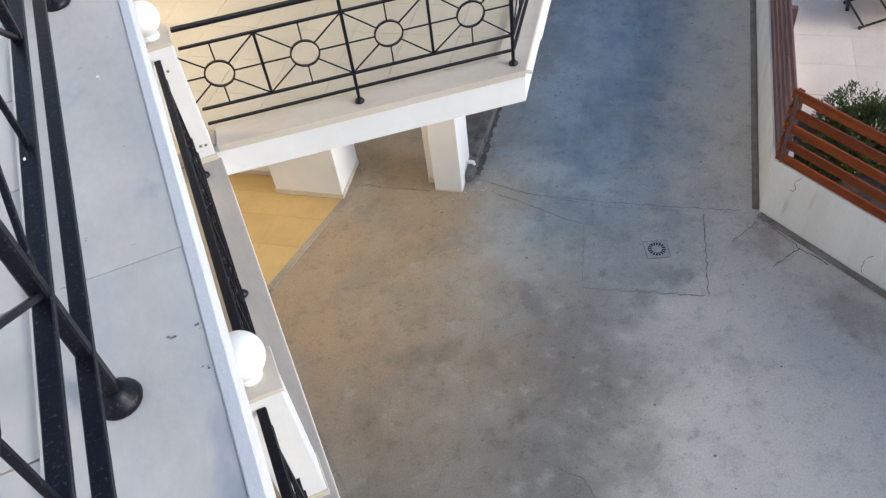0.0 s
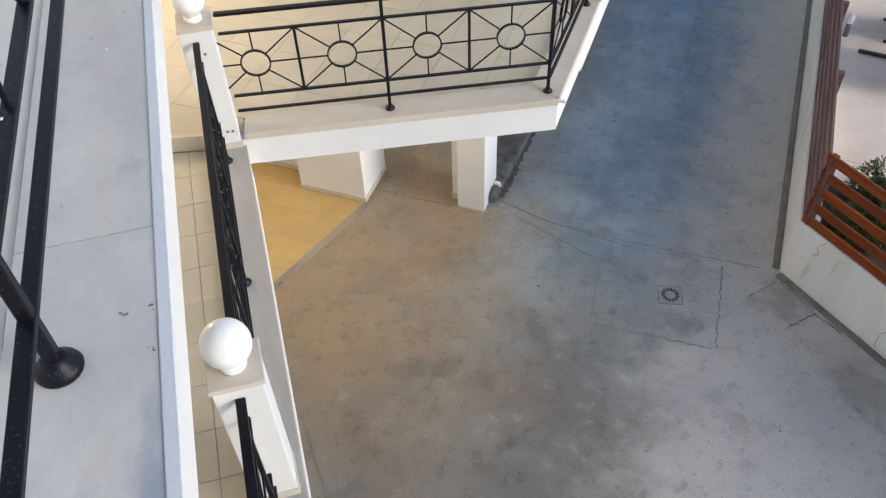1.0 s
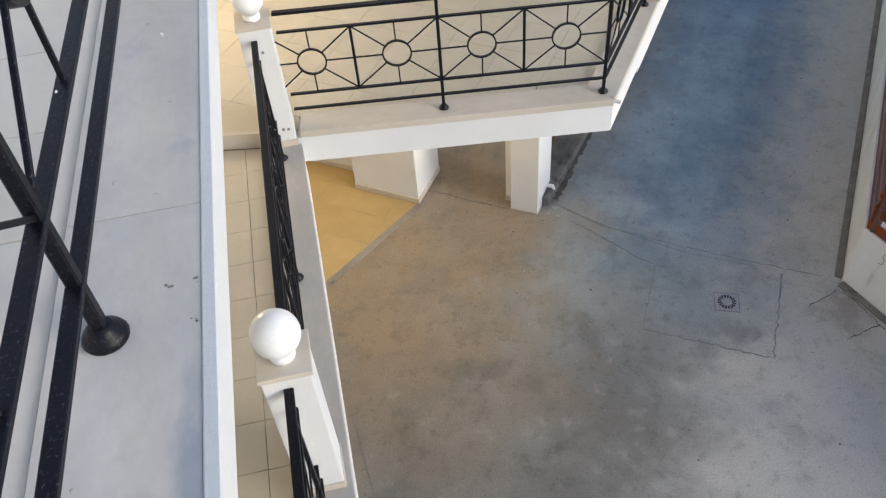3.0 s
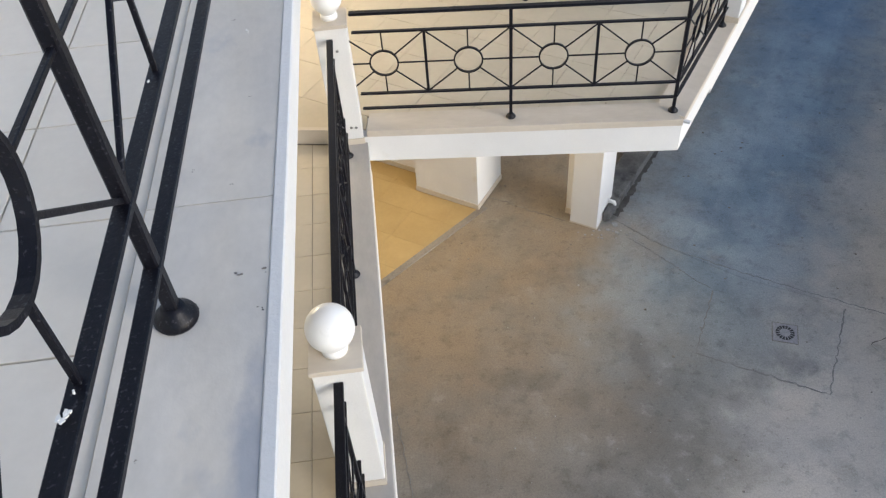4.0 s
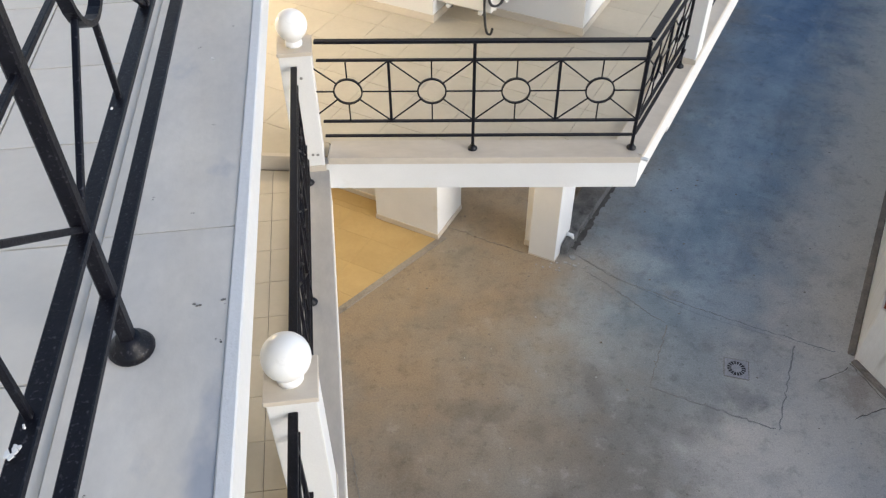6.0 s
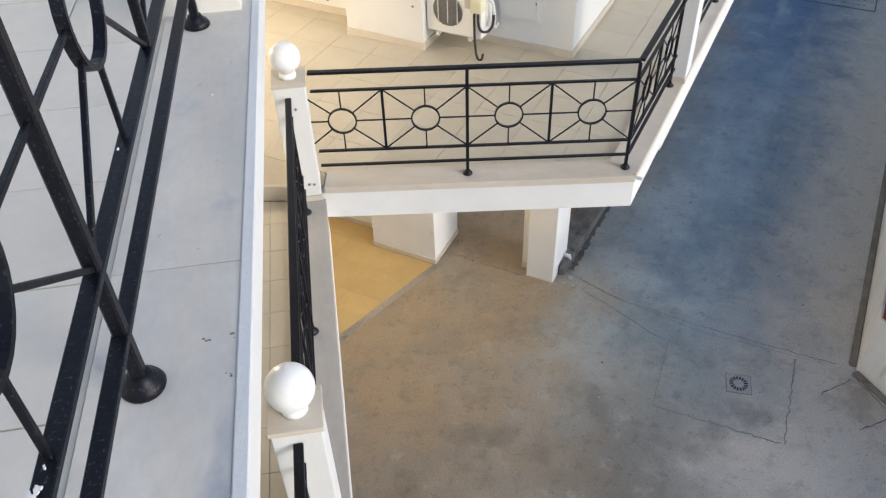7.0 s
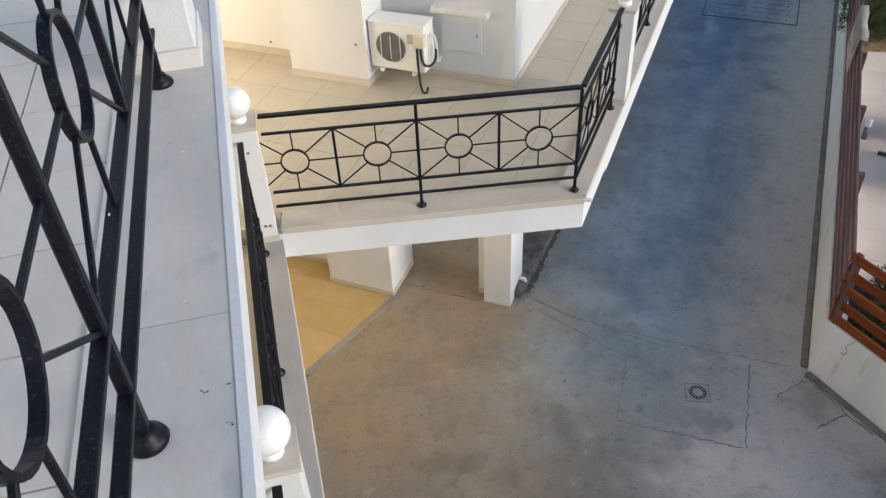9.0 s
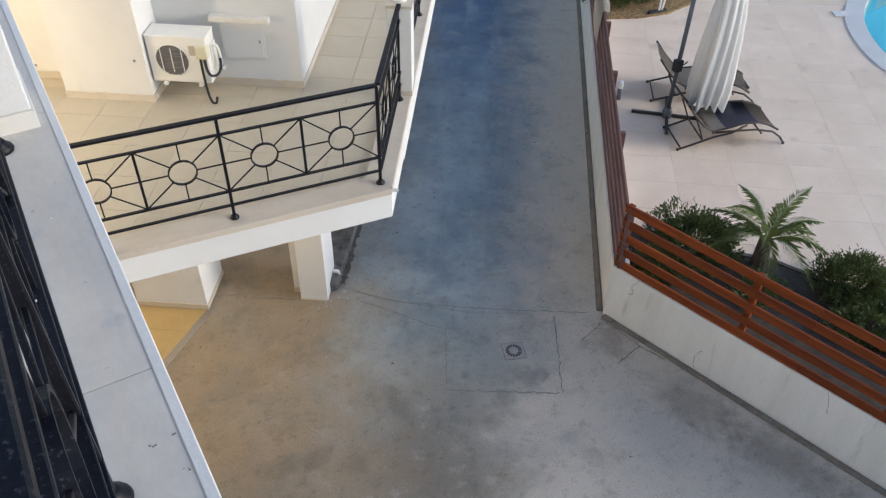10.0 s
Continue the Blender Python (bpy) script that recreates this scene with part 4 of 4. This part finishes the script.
rim = structure("pool_rim", lathe([(pool_r - 0.02, 0.0), (pool_r + 0.30, 0.0), (pool_r + 0.30, 0.035), (pool_r - 0.03, 0.05), (pool_r - 0.04, 0.02), (pool_r - 0.02, 0.0)], N, False), PLASTER,
                "pale stone rim round the pool", "pool rim", pose(cx, cy, PZ - 0.02))

plate = thing("skimmer_cover", pose(13.30, 9.75, PZ, 0, 0, -21), "white plastic skimmer cover beside the pool rim", "cover")
part("plate", block(-0.13, 0.13, -0.10, 0.10, 0.0, 0.03, 0.006), PVC, plate)
part("grip", block(-0.03, 0.03, -0.012, 0.012, 0.03, 0.038, 0.003), PVC, plate)

# planting bed behind the slanted fence, and the gravel bed by the hedge
structure("bed_fence", prism([(0.0, 0.135), (12, 0.135), (12, 1.66), (1.9, 1.72), (1.2, 1.60), (0.5, 1.25), (0.0, 1.15), (-0.41, 0.83)], 0.3, PZ + 0.02), SOIL, "dark soil of a planting bed behind the fence", "planting bed", DF)
structure("trim_bed", prism([(0.5, 1.2), (1.2, 1.60), (1.9, 1.72), (12, 1.66), (12, 1.71), (1.9, 1.77), (1.17, 1.65), (0.46, 1.24)], 0.4, PZ + 0.035), DARK_JOINT,
          "dark edging of the planting bed", "edging", DF)
far_bed = [(8.95, 11.2), (9.25, 11.13), (9.75, 10.97), (10.35, 10.92), (10.95, 11.1), (11.45, 11.42), (12.1, 12.2), (14, 14.5), (16, 19), (13.2, 19)]
structure("bed_gravel", prism(far_bed, 0.4, PZ + 0.03), MULCH, "brown gravel bed with dry leaves", "gravel bed")


# ---- plants ----
def leaf_mesh(rnd, clumps, leaves, length, width, droop=0.2):
    """Many small folded leaves on clump centres with outward directions."""
    verts, faces = [], []
    for (c, d) in clumps:
        for _ in range(leaves):
            o = Vector(c) + Vector((rnd.gauss(0, 0.03), rnd.gauss(0, 0.03), rnd.gauss(0, 0.03)))
            v = (Vector(d) + Vector((rnd.gauss(0, 0.5), rnd.gauss(0, 0.5), rnd.gauss(0, 0.4)))).normalized()
            s = v.cross(Vector((rnd.gauss(0, 1), rnd.gauss(0, 1), rnd.gauss(0, 1)))).normalized()
            l, w = length * rnd.uniform(0.6, 1.3), width * rnd.uniform(0.7, 1.2)
            n = s.cross(v) * w * 0.4
            k = len(verts)
            verts += [o, o + v * l * 0.5 + s * w + n, o + v * l - Vector((0, 0, droop * l)), o + v * l * 0.5 - s * w + n]
            faces += [(k, k + 1, k + 2), (k, k + 2, k + 3)]
    me = bpy.data.meshes.new("leaves")
    me.from_pydata(verts, [], faces)
    return me


def bush(place, rx, ry, rz, clumps, leaves, seed, label, material=None):
    rnd = random.Random(seed)
    b = thing("bush", pose(*place), label, "bush")
    cs = []
    for _ in range(clumps):
        d = Vector((rnd.gauss(0, 1), rnd.gauss(0, 1), abs(rnd.gauss(0, 0.8)) + 0.05)).normalized()
        k = rnd.uniform(0.55, 1.0) * (1 + 0.22 * math.sin(5 * d.x + 3 * d.y + seed))
        cs.append(((d.x * rx * k, d.y * ry * k, 0.06 + d.z * rz * k), (d.x, d.y, d.z + 0.5)))
    for k in range(9):
        c = cs[k * 7 % len(cs)][0]
        part("branch", tube([(c[0] * 0.05, c[1] * 0.05, 0), (c[0] * 0.4, c[1] * 0.4, c[2] * 0.6), c], 0.012, 6, 0.4), BARK, b)
    me = leaf_mesh(rnd, cs, leaves, 0.055, 0.009)
    me.materials.append(material or LEAF)
    part("crown", me, None, b)
    return b


bush((6.75, 5.30, PZ), 0.58, 0.52, 0.52, 470, 26, 1, "dense dark green bush in the planting bed")
bush((6.17, 5.16, PZ), 0.30, 0.26, 0.26, 150, 22, 3, "low green shrub in the fence corner")
bush((8.02, 4.0, PZ), 0.44, 0.44, 0.48, 380, 24, 2, "dense green shrub beside the palm")
bush((7.85, 3.45, PZ), 0.55, 0.42, 0.22, 320, 22, 4, "low spreading green shrub over the soil")
bush((8.2, 2.7, PZ), 0.5, 0.45, 0.35, 260, 22, 5, "low green shrub behind the fence")
bush((7.05, 4.4, PZ), 0.30, 0.28, 0.14, 120, 18, 6, "sparse low plant on the soil")
for x, y, s in ((9.55, 11.75, 7), (10.2, 11.75, 8), (10.9, 12.0, 9), (9.9, 12.5, 10), (11.7, 12.9, 11)):
    bush((x, y, PZ), 0.46, 0.46, 0.85, 300, 22, s, "dark green hedge shrub on the gravel bed")

palm = thing("palm", pose(7.366, 4.80, PZ), "small green date palm with feathery fronds", "palm")
part("trunk", tube([(0, 0, 0), (0.0, 0.0, 0.2), (0.01, 0.01, 0.42)], 0.10, 12, 0.8), BARK, palm)
rnd = random.Random(21)
for k in range(13):
    a = 2.399 * k + 0.4 + rnd.uniform(-0.35, 0.35)
    up = 1.0 - 0.06 * k + rnd.uniform(-0.1, 0.1)
    l = rnd.uniform(0.55, 1.0)
    d = Vector((math.cos(a), math.sin(a), 0))
    pts = []
    for i in range(9):
        f = i / 8
        pts.append(Vector((0, 0, 0.38)) + d * l * (f * (0.25 + 0.6 * (1 - up)) + 0.42 * f * f) + Vector((0, 0, l * (f * (0.62 + up * 0.75) - 0.98 * f * f * (1.22 - 0.5 * up)))))
    verts, faces = [], []
    side = d.cross(Vector((0, 0, 1)))
    for i in range(44):
        f = 0.14 + 0.86 * i / 43
        q = f * 8
        j = min(int(q), 7)
        p = pts[j].lerp(pts[j + 1], q - j)
        t = (pts[j + 1] - pts[j]).normalized()
        for sgn in (-1, 1):
            ll = 0.15 * math.sin(math.pi * min(f * 0.9 + 0.12, 1)) * rnd.uniform(0.8, 1.15) + 0.02
            v = (side * sgn * 0.75 + t * 0.9 + Vector((0, 0, rnd.uniform(-0.25, 0.35)))).normalized()
            w = t * 0.0027
            n = len(verts)
            verts += [p - w, p + v * ll * 0.5 + Vector((0, 0, 0.008)) + w, p + v * ll - Vector((0, 0, 0.2 * ll)), p + w]
            faces += [(n, n + 1, n + 3), (n, n + 2, n + 1)]
    me = bpy.data.meshes.new("frond")
    me.from_pydata(verts, [], faces)
    me.materials.append(LEAF_PALM)
    fr = part("frond", me, None, palm)
    part("rib", tube(pts, 0.007, 5, 0.3), LEAF_PALM, fr)


# ---- loungers and umbrella ----
def lounger(m, label):
    g = thing("sun_lounger", m, label, "sun lounger", "sun loungers")
    prof = [(1.06 * x, z) for x, z in [(-0.64, 0.72), (-0.51, 0.54), (-0.36, 0.37), (-0.22, 0.29), (-0.05, 0.32), (0.18, 0.39), (0.38, 0.39), (0.54, 0.34), (0.69, 0.25)]]
    for y in (-0.29, 0.29):
        part("side_rail", tube([(x, y, z) for x, z in prof], 0.016, 8), FRAME_BROWN, g, smooth=True)
        part("leg", tube([(-0.70, y, 0.015), (-0.45, y, 0.10), (-0.2, y, 0.19), (0.05, y, 0.24), (0.25, y, 0.36)], 0.015, 8), FRAME_BROWN, g, smooth=True)
        part("leg", tube([(0.88, y, 0.015), (0.80, y, 0.12), (0.66, y, 0.22), (0.4, y, 0.27), (0.1, y, 0.27), (-0.2, y, 0.26)], 0.015, 8), FRAME_BROWN, g, smooth=True)
        part("stay", tube([(-0.52, y, 0.49), (-0.42, y, 0.28), (-0.36, y, 0.14)], 0.012, 8), FRAME_BROWN, g, smooth=True)
        for x in (-0.70, 0.88):
            part("rubber_foot", lathe([(0.0, 0.0), (0.02, 0.0), (0.02, 0.03), (0.0, 0.03)], 10), RUBBER, g, m=pose(x, y, 0))
    for x, z in ((-0.66, 0.03), (-0.36, 0.14), (0.5, 0.20), (-0.22, 0.25)):
        part("cross_bar", tube([(x, -0.29, z), (x, 0.29, z)], 0.012, 8), FRAME_BROWN, g, smooth=True)
    for name, a, b, cloth in (("backrest", 0, 5, SLING), ("seat", 4, 7, SEAT_DARK), ("foot_rest", 6, 9, SLING)):
        bm = bmesh.new()
        rows = [[bm.verts.new((x, y, z - 0.02 * (1 - (y / 0.28) ** 2))) for y in (-0.28, -0.14, 0, 0.14, 0.28)] for x, z in prof[a:b]]
        for r0, r1 in zip(rows, rows[1:]):
            for k in range(4):
                bm.faces.new((r0[k], r0[k + 1], r1[k + 1], r1[k]))
        bmesh.ops.solidify(bm, geom=bm.faces[:], thickness=0.006)
        part(name, bm, cloth, g, smooth=True)
    return g


lg = lounger(pose(8.675, 7.298, PZ, 0, 0, -15.6), "brown mesh sun lounger with a raised backrest on the patio")
copy_thing(lg, pose(9.076, 8.396, PZ, 0, 0, -28.4))

um = thing("cantilever_umbrella", pose(8.30, 8.025, PZ), "closed cream cantilever umbrella on a grey pole", "umbrella")
for a in (55, 145, 235, 325):
    part("base_arm", block(0.0, 0.52, -0.022, 0.022, 0.0, 0.045, 0.006), FRAME_BROWN, um, m=pose(0, 0, 0, 0, 0, a))
part("socket", lathe([(0.0, 0.0), (0.075, 0.0), (0.07, 0.10), (0.05, 0.16), (0.0, 0.16)], 16), ALU, um)
part("pole", tube([(0, 0, 0.05), (0.03, 0.02, 1.2), (0.06, 0.03, 2.55)], 0.032, 12), ALU, um, smooth=True)
crank = part("crank_box", block(-0.06, 0.06, -0.05, 0.05, 0.76, 0.94, 0.012), RUBBER, um, "black plastic crank housing")
part("crank_handle", tube([(0.05, 0, 0.85), (0.11, -0.01, 0.85), (0.12, -0.05, 0.91)], 0.01, 8), RUBBER, crank)
part("arm", tube([(0.06, 0.03, 2.52), (0.18, -0.2, 2.62), (0.33, -0.39, 2.66)], 0.026, 10), ALU, um, smooth=True)
part("mast", tube([(0.33, -0.39, 0.5), (0.33, -0.39, 2.66)], 0.02, 8), ALU, um)
bm = bmesh.new()
rows = []
N2 = 96
rnd = random.Random(5)
pleat = [rnd.uniform(0.45, 1.0) for _ in range(10)]
for i in range(17):
    f = i / 16
    z = 2.55 - 2.12 * f
    rows.append([])
    for k in range(N2):
        a = 2 * math.pi * k / N2
        ph = (10 * k / N2 + 0.35 * math.sin(2.2 * f + 2 * math.pi * k / N2)) % 10
        fold = 1 - abs(2 * (ph % 1) - 1) ** 1.3
        fold *= pleat[int(ph)]
        r = (0.09 + 0.255 * min(f * 1.15, 1) ** 0.7 * (0.50 + 0.50 * fold)) * (1 - 0.15 * max(f - 0.85, 0) / 0.15)
        zz = z - (0.16 * fold - 0.04) * max(f - 0.85, 0) / 0.15
        rows[-1].append(bm.verts.new((0.33 + r * math.cos(a) + 0.012 * math.sin(7 * f + a), -0.39 + r * math.sin(a), zz)))
for r0, r1 in zip(rows, rows[1:]):
    for k in range(N2):
        j = (k + 1) % N2
        bm.faces.new((r0[k], r0[j], r1[j], r1[k]))
bm.faces.new(rows[0])
part("canopy", bm, CANVAS, um, "cream canvas hanging in folds", smooth=True)

bol = thing("bollard_lamp", pose(7.89, 8.72, PZ), "small white bollard lamp beside the fence", "lamp")
part("stem", lathe([(0.0, 0.0), (0.036, 0.0), (0.032, 0.2), (0.0, 0.2)], 16), ALU, bol, smooth=True)
part("head", lathe([(0.0, 0.2), (0.042, 0.2), (0.048, 0.28), (0.04, 0.31), (0.0, 0.32)], 16), OPAL, bol, smooth=True)

st = thing("folding_stand", pose(10.2, 11.02, PZ + 0.03), "white metal folding stand on a black foot", "stand")
part("foot", block(-0.22, 0.16, -0.04, 0.04, 0, 0.035, 0.008), RUBBER, st)
part("tube", tube([(0.0, 0, 0.02), (0.06, 0.05, 0.35), (0.14, 0.1, 0.7)], 0.02, 8), PVC, st)
part("tube", tube([(0.06, 0.0, 0.02), (0.16, 0.05, 0.4), (0.30, 0.1, 0.85)], 0.02, 8), PVC, st)

# ---- tiles and paving, piece by piece ----
bed = part("bed", prism([(0.36, 5.137), (2.68, 5.137), (8.2, 15.7), (-1.0, 17.5), (-3.9, 5.6), (-1.5, 5.19), (0.17, 4.995), (0.36, 4.975)], 2.94, 2.945), GROUT, balcony)
tiles(balcony, WF, -2.50 - 0.46 * 6, 0.91 - 0.46 * 7, 12, 16, 0.46, 0.46, 2.945, 2.952, TILE,
      clips=[((-0.11, 0.21), (-0.4617, 0.887)), ((-0.272, 0), (-1, 0)), ((-2.246, -1.056), (0.887, 0.4617))],
      inside=lambda x, y: (y < 1.75 or x > -1.3) and x > -5.4)
tiles(balcony, WF, -2.50 - 0.46 * 6, 0.91 - 0.46 * 7, 8, 11, 0.46, 0.46, 2.945, 2.952, TILE,
      clips=[((-2.41, -1.16), (-0.3987, 0.917)), ((-2.246, -1.056), (-0.887, -0.4617))], inside=lambda x, y: y < 1.75 and x > -5.4)
part("bed", block(-2.4, -0.02, -6, 3.05, 2.80, 2.814), GROUT, path)
tiles(path, pose(0, 0, 0), -0.205 - 0.3206 * 5, 2.036 - 0.3206 * 24, 6, 28, 0.3206, 0.3206, 2.814, 2.822, TILE, clips=[((-0.021, 0), (-1, 0)), ((0, 2.92), (-0.19, -0.98))])
part("bed", block(-2.4, 0.004, -6, 3.2, 5.762, 5.766), GROUT, upper)
tiles(upper, pose(0, 0, 0), -0.311 - 0.3365 * 5, -0.754 - 0.3365 * 15, 7, 27, 0.3365, 0.3365, 5.766, 5.775, TILE_UP, gap=0.005, clips=[((-0.054, 0), (-1, 0))])
structure('trim_upper_inner', block(-0.052, -0.0165, -6, 3.2, 5.766, 5.784, 0.002), TILE_UP, 'thin cream strip beside the grey coping', 'floor edging', PF)
for stops in ([((-2.51, 1.255), (-0.967, 0.256)), ((0, 1.248), (0, -1))], [((-3.395, 0), (-1, 0)), ((0, 1.25), (0, 1)), ((0, 1.536), (0, -1))]):
    tiles(entry, WF, -2.80 - 0.46 * 8, 0.88 - 0.46 * 7, 10, 10, 0.46, 0.46, 0.006, 0.013, TILE_IN, gap=0.002, clips=stops)



def paved(x, y):
    v = GF @ Vector((x, y, 0))
    d = DF.inverted() @ v
    if d.y < 1.45 and d.x > 0.2 or d.y < 1.3 and d.x > -0.5 or (v.xy - pool_c).length < pool_r + 0.5:
        return False
    g = GF.inverted() @ v
    return not (v.y > 11.5 and v.x < 12.0) and v.y < 15 and d.y > 0.5 and g.x > 0.5


tiles(patio, GF, 0.205, 0.2 - 0.6 * 8, 11, 26, 0.8, 0.6, PZ - 0.006, PZ, PAVING, gap=0.002, inside=paved, name="paving_slab")
